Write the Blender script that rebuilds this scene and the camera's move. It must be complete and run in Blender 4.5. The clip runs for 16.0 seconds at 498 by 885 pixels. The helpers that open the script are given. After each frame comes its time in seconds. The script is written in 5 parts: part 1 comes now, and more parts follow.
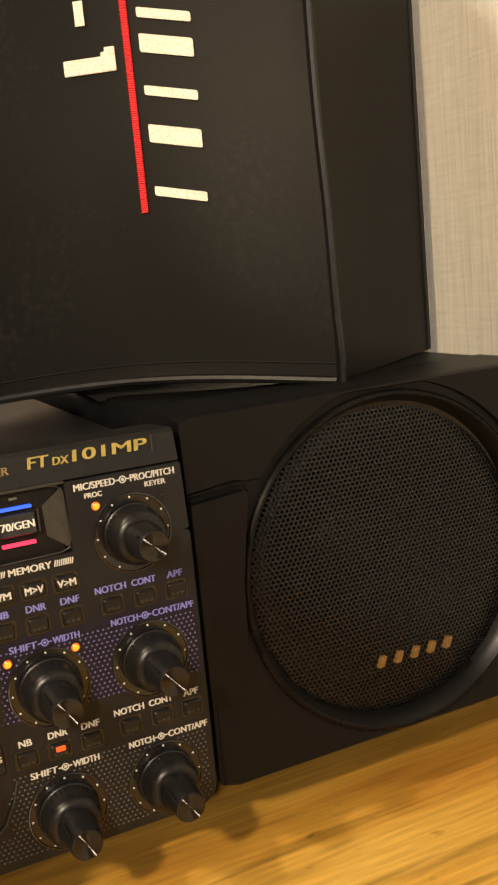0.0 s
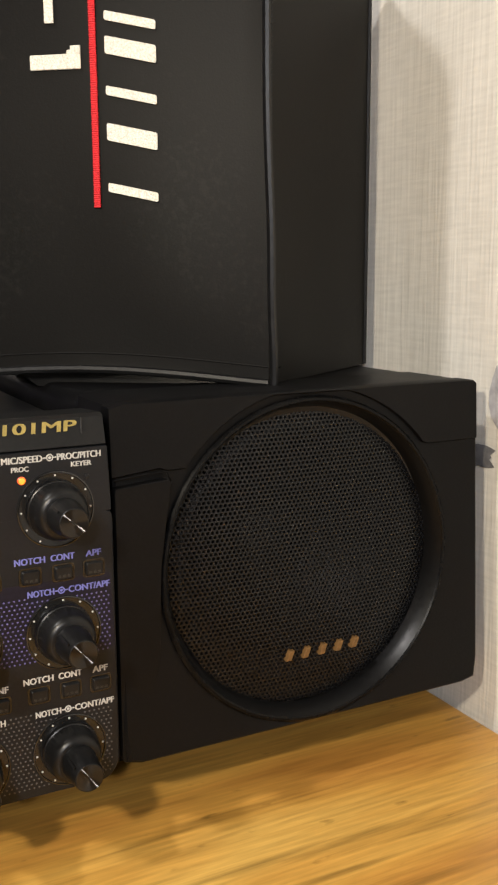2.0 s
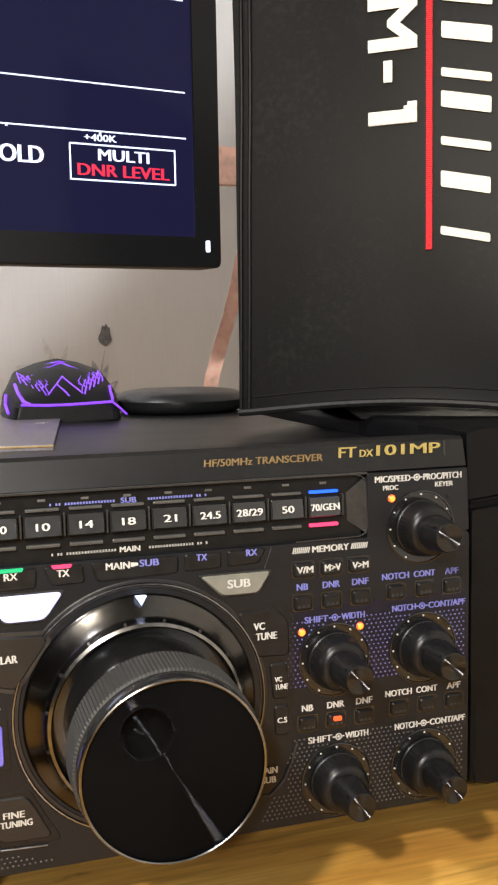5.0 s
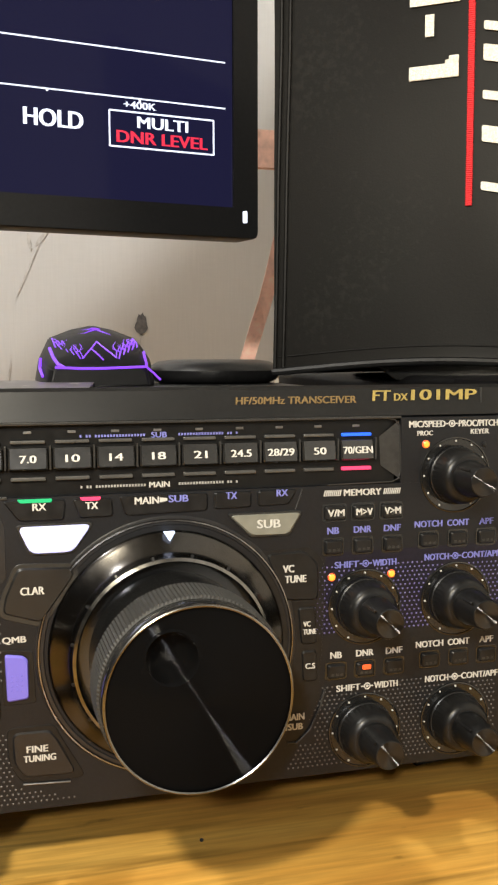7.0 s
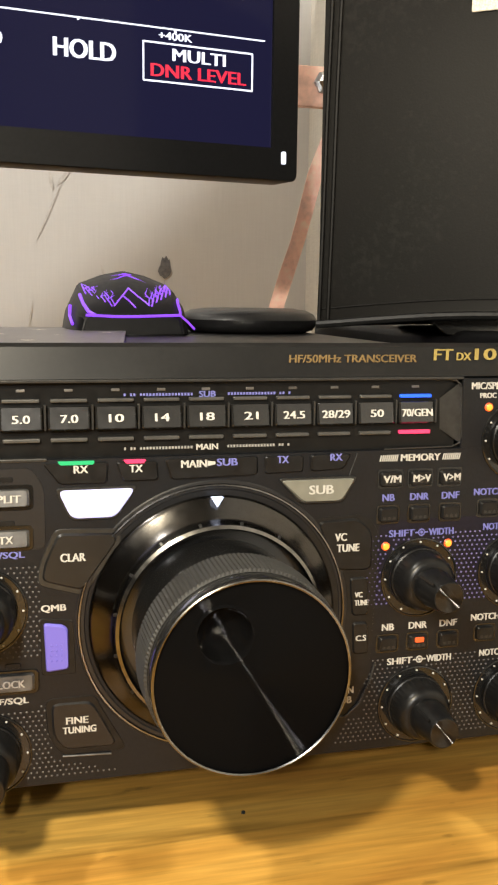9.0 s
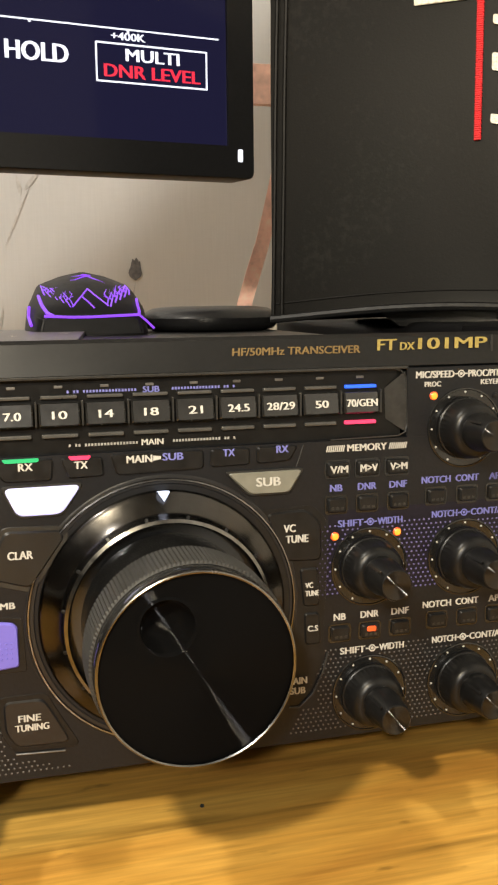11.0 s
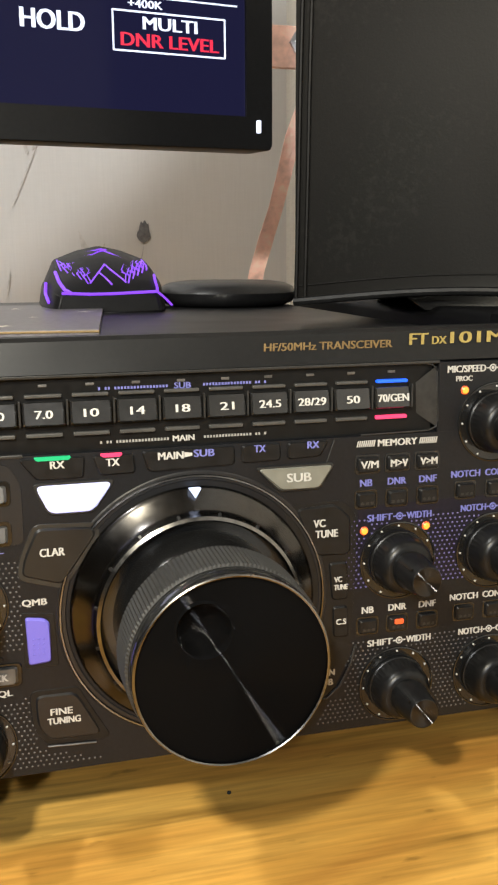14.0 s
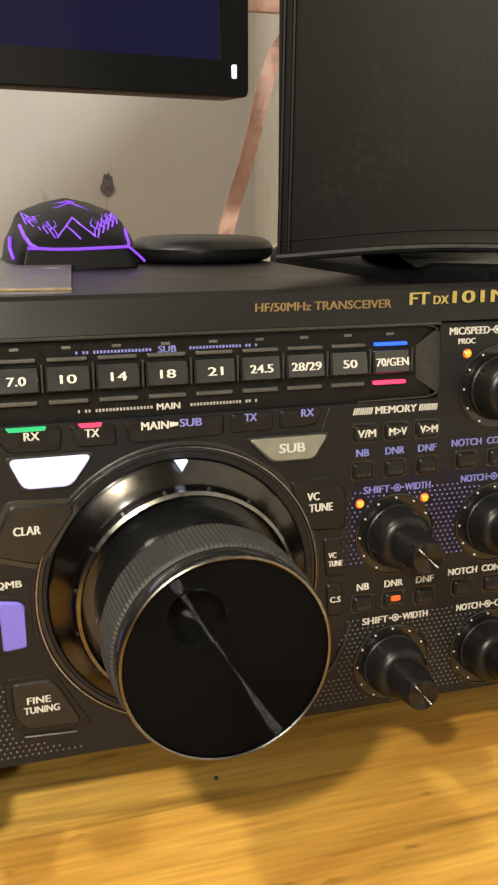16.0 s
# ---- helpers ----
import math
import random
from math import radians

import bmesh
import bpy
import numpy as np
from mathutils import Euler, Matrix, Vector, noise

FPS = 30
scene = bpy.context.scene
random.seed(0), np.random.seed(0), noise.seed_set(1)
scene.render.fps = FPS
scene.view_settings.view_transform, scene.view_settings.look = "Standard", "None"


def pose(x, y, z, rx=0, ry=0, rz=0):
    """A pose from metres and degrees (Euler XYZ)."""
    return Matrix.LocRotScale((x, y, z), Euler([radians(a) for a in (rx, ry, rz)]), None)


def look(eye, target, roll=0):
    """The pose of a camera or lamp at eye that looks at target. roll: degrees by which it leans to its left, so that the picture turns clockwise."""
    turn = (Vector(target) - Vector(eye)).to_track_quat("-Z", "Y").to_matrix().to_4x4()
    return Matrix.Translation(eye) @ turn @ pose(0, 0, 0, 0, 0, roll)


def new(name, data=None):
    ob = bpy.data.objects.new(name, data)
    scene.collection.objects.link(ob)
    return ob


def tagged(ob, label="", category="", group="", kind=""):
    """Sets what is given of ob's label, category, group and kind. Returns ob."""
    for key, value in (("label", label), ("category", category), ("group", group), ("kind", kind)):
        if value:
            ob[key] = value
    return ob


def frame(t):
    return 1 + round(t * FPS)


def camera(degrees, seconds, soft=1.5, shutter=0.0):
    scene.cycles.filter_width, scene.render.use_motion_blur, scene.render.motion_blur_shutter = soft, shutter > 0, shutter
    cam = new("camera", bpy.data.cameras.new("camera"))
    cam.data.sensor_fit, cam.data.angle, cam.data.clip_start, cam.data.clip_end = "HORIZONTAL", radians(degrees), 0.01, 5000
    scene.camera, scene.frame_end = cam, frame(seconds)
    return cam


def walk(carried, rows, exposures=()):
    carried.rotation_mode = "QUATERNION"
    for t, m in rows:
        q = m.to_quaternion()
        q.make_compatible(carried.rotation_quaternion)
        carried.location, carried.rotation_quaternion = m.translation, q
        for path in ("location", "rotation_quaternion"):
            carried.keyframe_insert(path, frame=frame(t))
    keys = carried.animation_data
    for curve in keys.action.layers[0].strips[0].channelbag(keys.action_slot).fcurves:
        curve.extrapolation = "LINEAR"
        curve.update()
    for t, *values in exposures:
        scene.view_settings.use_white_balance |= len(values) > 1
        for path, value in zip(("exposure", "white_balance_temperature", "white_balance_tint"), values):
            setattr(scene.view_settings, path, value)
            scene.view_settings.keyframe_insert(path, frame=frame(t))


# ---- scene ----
cam = camera(29.7, 16.0, 2.3)
PATH = [
    (0, (-0.101, -0.254, 0.186), (0.716, 1.533, -0.184), -5.4),
    (0.5, (-0.093, -0.257, 0.183), (0.741, 1.528, -0.159), -5.4),
    (1, (-0.097, -0.261, 0.187), (0.743, 1.525, -0.137), -3.8),
    (1.5, (-0.098, -0.274, 0.185), (0.789, 1.488, -0.142), -2.7),
    (2, (-0.099, -0.271, 0.182), (0.806, 1.478, -0.165), -0.3),
    (2.5, (-0.125, -0.273, 0.181), (0.644, 1.534, -0.196), 1.0),
    (3, (-0.129, -0.28, 0.174), (0.579, 1.561, -0.155), -0.5),
    (3.5, (-0.141, -0.283, 0.175), (0.552, 1.575, -0.086), -1.4),
    (4, (-0.149, -0.271, 0.172), (0.512, 1.599, -0.084), -1.2),
    (4.5, (-0.158, -0.265, 0.171), (0.452, 1.624, -0.067), -1.2),
    (4.7, (-0.162, -0.264, 0.172), (0.437, 1.632, -0.048), -1.2),
    (6.8, (-0.158, -0.264, 0.152), (0.371, 1.657, -0.021), 0.2),
    (7, (-0.161, -0.263, 0.15), (0.355, 1.661, -0.032), -0.1),
    (7.5, (-0.174, -0.246, 0.148), (0.309, 1.678, -0.1), 0.5),
    (8, (-0.172, -0.246, 0.149), (0.282, 1.679, -0.145), 0.2),
    (8.5, (-0.173, -0.244, 0.149), (0.284, 1.682, -0.142), 0.2),
    (9, (-0.167, -0.244, 0.153), (0.317, 1.673, -0.148), 0.7),
    (9.5, (-0.168, -0.249, 0.155), (0.32, 1.667, -0.146), 0.5),
    (10, (-0.164, -0.25, 0.158), (0.336, 1.665, -0.127), 0.3),
    (10.2, (-0.156, -0.254, 0.156), (0.348, 1.66, -0.13), 0.1),
    (12.3, (-0.159, -0.23, 0.142), (0.361, 1.663, -0.236), -0.9),
    (12.5, (-0.157, -0.228, 0.139), (0.359, 1.662, -0.261), -0.7),
    (13, (-0.165, -0.224, 0.141), (0.328, 1.664, -0.296), -0.5),
    (13.5, (-0.169, -0.223, 0.144), (0.319, 1.669, -0.285), -0.4),
    (14, (-0.164, -0.243, 0.162), (0.344, 1.651, -0.231), -0.4),
    (14.5, (-0.186, -0.25, 0.168), (0.314, 1.655, -0.18), -1.3),
    (15, (-0.168, -0.246, 0.17), (0.322, 1.663, -0.167), -1.6),
    (15.5, (-0.157, -0.227, 0.162), (0.415, 1.646, -0.244), -0.3),
    (16, (-0.166, -0.223, 0.161), (0.414, 1.629, -0.32), -0.1),
]
LIGHTNESS = [
    (0, 0.02, 7600, 14), (0.5, 0.0, 6150, 14), (1, 0.0, 5700, 14), (1.5, 0.0, 5850, 13), (2, 0.0, 5900, 13), (2.5, 0.0, 5200, 14), (3, 0.0, 5600, 13),
    (4, 0.2, 5550, 13), (4.5, 0.28, 5600, 13), (7, 0.22, 6000, 9), (7.5, 0.3, 6050, 9), (8, 0.17, 6250, 9), (9, 0.25, 6250, 9), (10, 0.22, 6250, 9),
    (12.5, 0.05, 6700, 7), (13, 0.1, 6350, 6), (13.5, 0.08, 6100, 7), (14.5, 0.26, 5600, 9), (15, 0.22, 5750, 10), (15.5, 0.34, 6150, 9), (16, 0.12, 6350, 7),
]
walk(cam, [(t, look(eye, target, roll)) for t, eye, target, roll in PATH], LIGHTNESS)

# ---- world and light ----
world = bpy.data.worlds.new("world")
world.use_nodes = True
world.node_tree.nodes["Background"].inputs[0].default_value = (0.9, 0.92, 1.0, 1)
world.node_tree.nodes["Background"].inputs[1].default_value = 0.05
scene.world = world
scene.view_settings.exposure = 0.0


def lamp(name, place, target, size, watts, colour):
    d = bpy.data.lights.new(name, "AREA")
    d.shape, d.size, d.energy, d.color = "DISK", size, watts, colour
    ob = new(name, d)
    ob.matrix_world = look(place, target)
    return ob


def fill_point(name, place, radius, watts, colour):
    """An unseen point light that fills the room's shadows from all round."""
    d = bpy.data.lights.new(name, "POINT")
    d.shadow_soft_size, d.energy, d.color = radius, watts, colour
    ob = new(name, d)
    ob.location = place
    return ob


lamp("desk_lamp_light", (-0.265, -0.285, 0.33), (-0.12, 0.03, 0.06), 0.03, 2.1, (1.0, 0.84, 0.58))
lamp("ceiling_lamp_light", (-0.925, -0.124, 1.35), (0.155, -0.6, 0.3), 0.09, 9.6, (1.0, 0.92, 0.80))
# Unseen front light, added for sheen on the left of the radio's panel.
lamp("room_lamp_light", (-0.40, -0.80, 0.46), (-0.17, 0.05, 0.10), 0.05, 5.2, (1.0, 0.95, 0.88))
# Added fill: lifts the shadows by bounce, no fitting belongs to it.
fill_point("ceiling_bulb_light", (-0.95, -0.14, 1.40), 0.05, 12, (1.0, 0.91, 0.77))


def cut_off_spot(name, place, aim, degrees, watts, colour):
    """An unseen spot whose cone edge stands in for a shadow edge."""
    d = bpy.data.lights.new(name, "SPOT")
    d.spot_size, d.spot_blend, d.shadow_soft_size, d.energy, d.color = radians(degrees), 0.014, 0.02, watts, colour
    ob = new(name, d)
    ob.matrix_world = look(place, tuple(p + a for p, a in zip(place, aim)))
    return ob


# Added spot: its cone edge makes the slanting shade line on wall_north.
cut_off_spot("wall_lamp_light", (-0.9, 0.0, 1.4), (-0.029, 0.998, -0.071), 120, 85, (1.0, 0.93, 0.84))


# ---- materials ----
def mat(name, colour, rough=0.5, metal=0.0, grain=0.0, scale=300.0, bump=0.0, blotch=0.0, blotch_scale=12.0, coat=0.0, spec=0.5,
        random_tint=0.0):
    m = bpy.data.materials.new(name)
    m.use_nodes = True
    t = m.node_tree
    b = t.nodes["Principled BSDF"]
    b.inputs["Roughness"].default_value, b.inputs["Metallic"].default_value = rough, metal
    b.inputs["Specular IOR Level"].default_value, b.inputs["Coat Weight"].default_value = spec, coat
    b.inputs["Base Color"].default_value = (*colour, 1)
    tc = t.nodes.new("ShaderNodeTexCoord")
    out = None
    for amount, sc, detail in ((grain, scale, 3), (blotch, blotch_scale, 5)):
        if amount:
            n = t.nodes.new("ShaderNodeTexNoise")
            n.inputs["Scale"].default_value, n.inputs["Detail"].default_value = sc, detail
            t.links.new(tc.outputs["Object"], n.inputs["Vector"])
            r = t.nodes.new("ShaderNodeMapRange")
            r.inputs[1].default_value, r.inputs[2].default_value = 0.3, 0.7
            r.inputs[3].default_value, r.inputs[4].default_value = 1 - amount, 1 + amount
            t.links.new(n.outputs[0], r.inputs[0])
            mx = t.nodes.new("ShaderNodeMix")
            mx.data_type, mx.blend_type = "RGBA", "MULTIPLY"
            mx.inputs[0].default_value = 1.0
            if out is None:
                mx.inputs[6].default_value = (*colour, 1)
            else:
                t.links.new(out, mx.inputs[6])
            t.links.new(r.outputs[0], mx.inputs[7])
            out = mx.outputs[2]
            rr = t.nodes.new("ShaderNodeMapRange")
            rr.inputs[3].default_value, rr.inputs[4].default_value = max(0.02, rough - 0.4 * amount), min(1, rough + 0.4 * amount)
            t.links.new(n.outputs[0], rr.inputs[0])
            t.links.new(rr.outputs[0], b.inputs["Roughness"])
    if out is not None:
        t.links.new(out, b.inputs["Base Color"])
    if bump:
        n = t.nodes.new("ShaderNodeTexNoise")
        n.inputs["Scale"].default_value, n.inputs["Detail"].default_value = scale, 4
        t.links.new(tc.outputs["Object"], n.inputs["Vector"])
        bp = t.nodes.new("ShaderNodeBump")
        bp.inputs["Strength"].default_value, bp.inputs["Distance"].default_value = bump, 0.0006
        t.links.new(n.outputs[0], bp.inputs["Height"])
        t.links.new(bp.outputs[0], b.inputs["Normal"])
    return m


def glow(name, colour, strength, base=(0.02, 0.02, 0.02), rough=0.3):
    m = mat(name, base, rough)
    b = m.node_tree.nodes["Principled BSDF"]
    b.inputs["Emission Color"].default_value, b.inputs["Emission Strength"].default_value = (*colour, 1), strength
    return m


PANEL = mat("panel_black", (0.0046, 0.0053, 0.0072), 0.42, grain=0.25, scale=900, bump=0.12, blotch=0.15, blotch_scale=40, spec=0.36)
PANEL_LOW = mat("panel_charcoal", (0.0068, 0.0074, 0.0092), 0.38, grain=0.2, scale=900, bump=0.1, blotch=0.15, blotch_scale=30, spec=0.6)
BROW = mat("brow_satin", (0.006, 0.006, 0.006), 0.36, grain=0.2, scale=700, blotch=0.2, blotch_scale=25, spec=0.3)
CASE = mat("case_black", (0.007, 0.007, 0.0074), 0.34, grain=0.3, scale=500, blotch=0.3, blotch_scale=18, spec=0.4)
GLOSS = mat("gloss_black", (0.008, 0.008, 0.008), 0.16, grain=0.2, scale=200, coat=0.3)
RECESS = mat("band_recess_black", (0.006, 0.006, 0.006), 0.35, grain=0.2, scale=400, spec=0.2)
KEY = mat("key_smoked", (0.009, 0.009, 0.0092), 0.36, grain=0.15, scale=300, blotch=0.15, blotch_scale=60, spec=0.55)
KEY_BAND = mat("band_key_smoked", (0.012, 0.0119, 0.0117), 0.24, grain=0.2, scale=300, spec=0.9)
KEY_METAL = mat("key_gunmetal", (0.17, 0.168, 0.163), 0.4, metal=0.8, grain=0.2, scale=300)
KEY_DARK = mat("key_dark", (0.008, 0.008, 0.0084), 0.35, grain=0.25, scale=400, spec=0.3)
KNOB = mat("knob_rubber_black", (0.006, 0.006, 0.0062), 0.33, grain=0.2, scale=600, bump=0.05, spec=0.28)
KNURL = mat("knurl_rubber", (0.022, 0.0217, 0.0205), 0.6, grain=0.25, scale=500)
SPUN = mat("spun_metal_dark", (0.2, 0.195, 0.19), 0.22, metal=1.0, grain=0.2, scale=500)
CHROME = mat("chrome_trim", (0.62, 0.6, 0.56), 0.18, metal=1.0, grain=0.1, scale=300)
EDGE = mat("edge_highlight_plastic", (0.032, 0.032, 0.031), 0.3, metal=0.3, grain=0.15, scale=400)
FACET = mat("facet_satin_black", (0.11, 0.11, 0.108), 0.34, metal=0.6, grain=0.15, scale=400)
WHITE = mat("legend_white", (0.46, 0.455, 0.43), 0.55, grain=0.08, scale=900)
BLUE = mat("legend_violet", (0.15, 0.16, 0.47), 0.55, grain=0.08, scale=900)
GREY_INK = mat("legend_grey", (0.30, 0.30, 0.29), 0.55, grain=0.1, scale=900)
GOLD = mat("legend_gold", (0.42, 0.33, 0.10), 0.35, metal=0.6, grain=0.15, scale=900)
GOLD_DIM = mat("legend_gold_dim", (0.18, 0.12, 0.045), 0.45, metal=0.4, grain=0.15, scale=900)
DOT = mat("raised_dot_grey", (0.085, 0.085, 0.086), 0.4, metal=0.2, grain=0.2, scale=900)
ZONE = mat("panel_violet_black", (0.008, 0.0072, 0.014), 0.38, grain=0.2, scale=900, blotch=0.15, blotch_scale=40, spec=0.25)
DOT_BLUE = mat("raised_dot_violet", (0.10, 0.092, 0.26), 0.4, grain=0.2, scale=900)
BAR_OFF = mat("lamp_bar_off", (0.055, 0.055, 0.053), 0.3, grain=0.15, scale=400)
SUBKEY = mat("sub_key_milky", (0.16, 0.16, 0.135), 0.4, grain=0.12, scale=200)
QMB = glow("violet_key_lit", (0.20, 0.17, 0.75), 0.13, (0.13, 0.11, 0.46), 0.4)
LIT = glow("lit_white_key", (0.62, 0.60, 1.0), 0.9, (0.35, 0.35, 0.4))
ORANGE = glow("led_orange", (1.0, 0.10, 0.008), 1.3)
ORANGE_CORE = glow("led_orange_core", (1.0, 0.50, 0.03), 1.3)
BLUE_LED = glow("led_blue", (0.01, 0.12, 1.0), 1.6)
PINK_LED = glow("led_pink", (1.0, 0.035, 0.12), 1.6)
GREEN_LED = glow("led_green", (0.02, 0.75, 0.22), 0.9)
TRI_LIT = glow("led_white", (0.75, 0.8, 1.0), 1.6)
GRILLE = mat("grille_steel_black", (0.005, 0.005, 0.0056), 0.22, grain=0.2, scale=300, spec=0.28)
SLOPE = mat("speaker_flare_black", (0.003, 0.003, 0.0032), 0.34, grain=0.2, scale=600, spec=0.28)
SPEAKER_RIM = mat("speaker_rim_black", (0.003, 0.003, 0.0032), 0.26, grain=0.2, scale=300, spec=0.13)
BADGE = mat("badge_gold_dull", (0.16, 0.085, 0.026), 0.5, metal=0.2, grain=0.2, scale=600)
TURNED_EDGE = mat("turned_edge", (0.2, 0.195, 0.185), 0.25, metal=1.0, grain=0.15, scale=300)
SPEAKER = mat("speaker_black", (0.0028, 0.0028, 0.0031), 0.45, grain=0.3, scale=900, bump=0.12, blotch=0.2, blotch_scale=20, spec=0.15)
CONE = mat("speaker_cone", (0.006, 0.006, 0.006), 0.55, grain=0.2, scale=200)
RUBBER = mat("rubber_black", (0.012, 0.012, 0.012), 0.6, grain=0.2, scale=300)
THREAD = mat("embroidery_white", (0.66, 0.63, 0.55), 0.7, grain=0.25, scale=1400, bump=0.6)
THREAD_RED = mat("embroidery_red", (0.55, 0.012, 0.018), 0.65, grain=0.3, scale=1400, bump=0.6)
STITCH = mat("stitching_black", (0.007, 0.0069, 0.0068), 0.5, grain=0.2, scale=900)
PIPING = mat("vinyl_piping", (0.0045, 0.0045, 0.0046), 0.34, grain=0.2, scale=500, bump=0.04, spec=0.4)
BEZEL = mat("monitor_bezel", (0.006, 0.006, 0.0065), 0.4, grain=0.2, scale=500, spec=0.2)
MOUSE = mat("mouse_black", (0.005, 0.005, 0.0055), 0.45, grain=0.2, scale=300, spec=0.2)
MOUSE_LIT = glow("mouse_light_lines", (0.27, 0.055, 0.92), 1.2)
COPPER = mat("copper", (1.0, 0.64, 0.52), 0.45, metal=0.4, grain=0.2, scale=120, bump=0.15, blotch=0.25, blotch_scale=25)
STEEL = mat("bolt_steel", (0.55, 0.55, 0.55), 0.3, metal=1.0, grain=0.15, scale=300)
CARD = mat("card_dark", (0.13, 0.12, 0.13), 0.35, grain=0.25, scale=400, blotch=0.2, blotch_scale=30)
STAR = mat("star_print_silver", (0.80, 0.76, 0.66), 0.5, metal=0.0, grain=0.2, scale=400)
# For the unseen west and south walls: dark to limit bounce and reflections.
DARK_WALL = mat("unseen_wall_dark", (0.09, 0.078, 0.066), 0.6, grain=0.2, scale=40, blotch=0.2, blotch_scale=3)
# Unseen ceiling, dimmed so the radio's brow and band panel reflect less.
CEIL = mat("unseen_ceiling_dim", (0.30, 0.27, 0.23), 0.8, grain=0.04, scale=60, blotch=0.04, blotch_scale=3)
FLOOR = mat("floor_boards", (0.25, 0.17, 0.10), 0.5, grain=0.2, scale=30, blotch=0.2, blotch_scale=2)
MOTIF = mat("wallpaper_print_grey", (0.15, 0.148, 0.153), 0.75, grain=0.3, scale=300)
MOTIF_SOFT = mat("wallpaper_print_soft", (0.36, 0.355, 0.37), 0.75, grain=0.25, scale=200)
MOTIF_PALE = mat("wallpaper_print_pale", (0.55, 0.53, 0.50), 0.75, grain=0.15, scale=200)


def turned_metal(m, amount):
    """Gives a lathe-turned surface its streak of light."""
    t = m.node_tree
    p = t.nodes["Principled BSDF"]
    tg = t.nodes.new("ShaderNodeTangent")
    tg.direction_type, tg.axis = "RADIAL", "Y"
    p.inputs["Anisotropic"].default_value, p.inputs["Anisotropic Rotation"].default_value = amount, 0.25
    t.links.new(tg.outputs[0], p.inputs["Tangent"])
    return m


def lathe_gloss(name, colour, rough, stretch):
    """Black anodised metal with fine concentric turning lines, which draw a lamp out into a thin ray."""
    m = bpy.data.materials.new(name)
    m.use_nodes = True
    t = m.node_tree
    t.nodes.remove(t.nodes["Principled BSDF"])
    g, d, add = t.nodes.new("ShaderNodeBsdfAnisotropic"), t.nodes.new("ShaderNodeBsdfDiffuse"), t.nodes.new("ShaderNodeAddShader")
    tg, tc, n, r = (t.nodes.new(k) for k in ("ShaderNodeTangent", "ShaderNodeTexCoord", "ShaderNodeTexNoise", "ShaderNodeMapRange"))
    tg.direction_type, tg.axis = "RADIAL", "Y"
    g.inputs["Color"].default_value, d.inputs["Color"].default_value = (*colour, 1), (0.003, 0.003, 0.0032, 1)
    g.inputs["Anisotropy"].default_value, g.inputs["Rotation"].default_value = -stretch, 0.25
    n.inputs["Scale"].default_value = 90
    r.inputs[3].default_value, r.inputs[4].default_value = rough - 0.02, rough + 0.02
    t.links.new(tc.outputs["Object"], n.inputs["Vector"])
    t.links.new(n.outputs[0], r.inputs[0])
    t.links.new(r.outputs[0], g.inputs["Roughness"])
    t.links.new(tg.outputs[0], g.inputs["Tangent"])
    t.links.new(g.outputs[0], add.inputs[0])
    t.links.new(d.outputs[0], add.inputs[1])
    t.links.new(add.outputs[0], t.nodes["Material Output"].inputs["Surface"])
    return m


DIAL_FACE = lathe_gloss("dial_face_turned", (0.0043, 0.0043, 0.0045), 0.19, 0.97)
SPUN_CAP = lathe_gloss("end_cap_turned", (0.075, 0.074, 0.072), 0.3, 0.9)
CONE_RING = turned_metal(mat("bezel_turned", (0.075, 0.072, 0.069), 0.22, metal=1.0, grain=0.1, scale=300), 0.6)


def vinyl():
    """Worn black leatherette with pale scuffs and dust."""
    m = mat("vinyl_worn", (0.0046, 0.0043, 0.0040), 0.46, grain=0.12, scale=1300, bump=0.08, blotch=0.12, blotch_scale=9, spec=0.10)
    t = m.node_tree
    b = t.nodes["Principled BSDF"]
    tc = t.nodes.new("ShaderNodeTexCoord")
    n1, n2 = t.nodes.new("ShaderNodeTexNoise"), t.nodes.new("ShaderNodeTexNoise")
    n1.inputs["Scale"].default_value, n1.inputs["Detail"].default_value = 420, 6
    n2.inputs["Scale"].default_value, n2.inputs["Detail"].default_value = 16, 3
    mul = t.nodes.new("ShaderNodeMath")
    mul.operation = "MULTIPLY"
    ramp = t.nodes.new("ShaderNodeValToRGB")
    ramp.color_ramp.elements[0].position, ramp.color_ramp.elements[1].position = 0.45, 0.64
    ramp.color_ramp.elements[0].color, ramp.color_ramp.elements[1].color = (0, 0, 0, 1), (0.03, 0.03, 0.03, 1)
    mx = t.nodes.new("ShaderNodeMix")
    mx.data_type = "RGBA"
    mx.inputs[7].default_value = (0.16, 0.145, 0.13, 1)
    for n in (n1, n2):
        t.links.new(tc.outputs["Object"], n.inputs["Vector"])
    t.links.new(n1.outputs[0], mul.inputs[0])
    t.links.new(n2.outputs[0], mul.inputs[1])
    sq = t.nodes.new("ShaderNodeMath")
    sq.operation = "MULTIPLY"
    sq.inputs[1].default_value = 1.5
    t.links.new(mul.outputs[0], sq.inputs[0])
    t.links.new(sq.outputs[0], ramp.inputs[0])
    old = b.inputs["Base Color"].links[0].from_socket
    t.links.new(old, mx.inputs[6])
    t.links.new(ramp.outputs[0], mx.inputs[0])
    t.links.new(mx.outputs[2], b.inputs["Base Color"])
    return m


VINYL = vinyl()


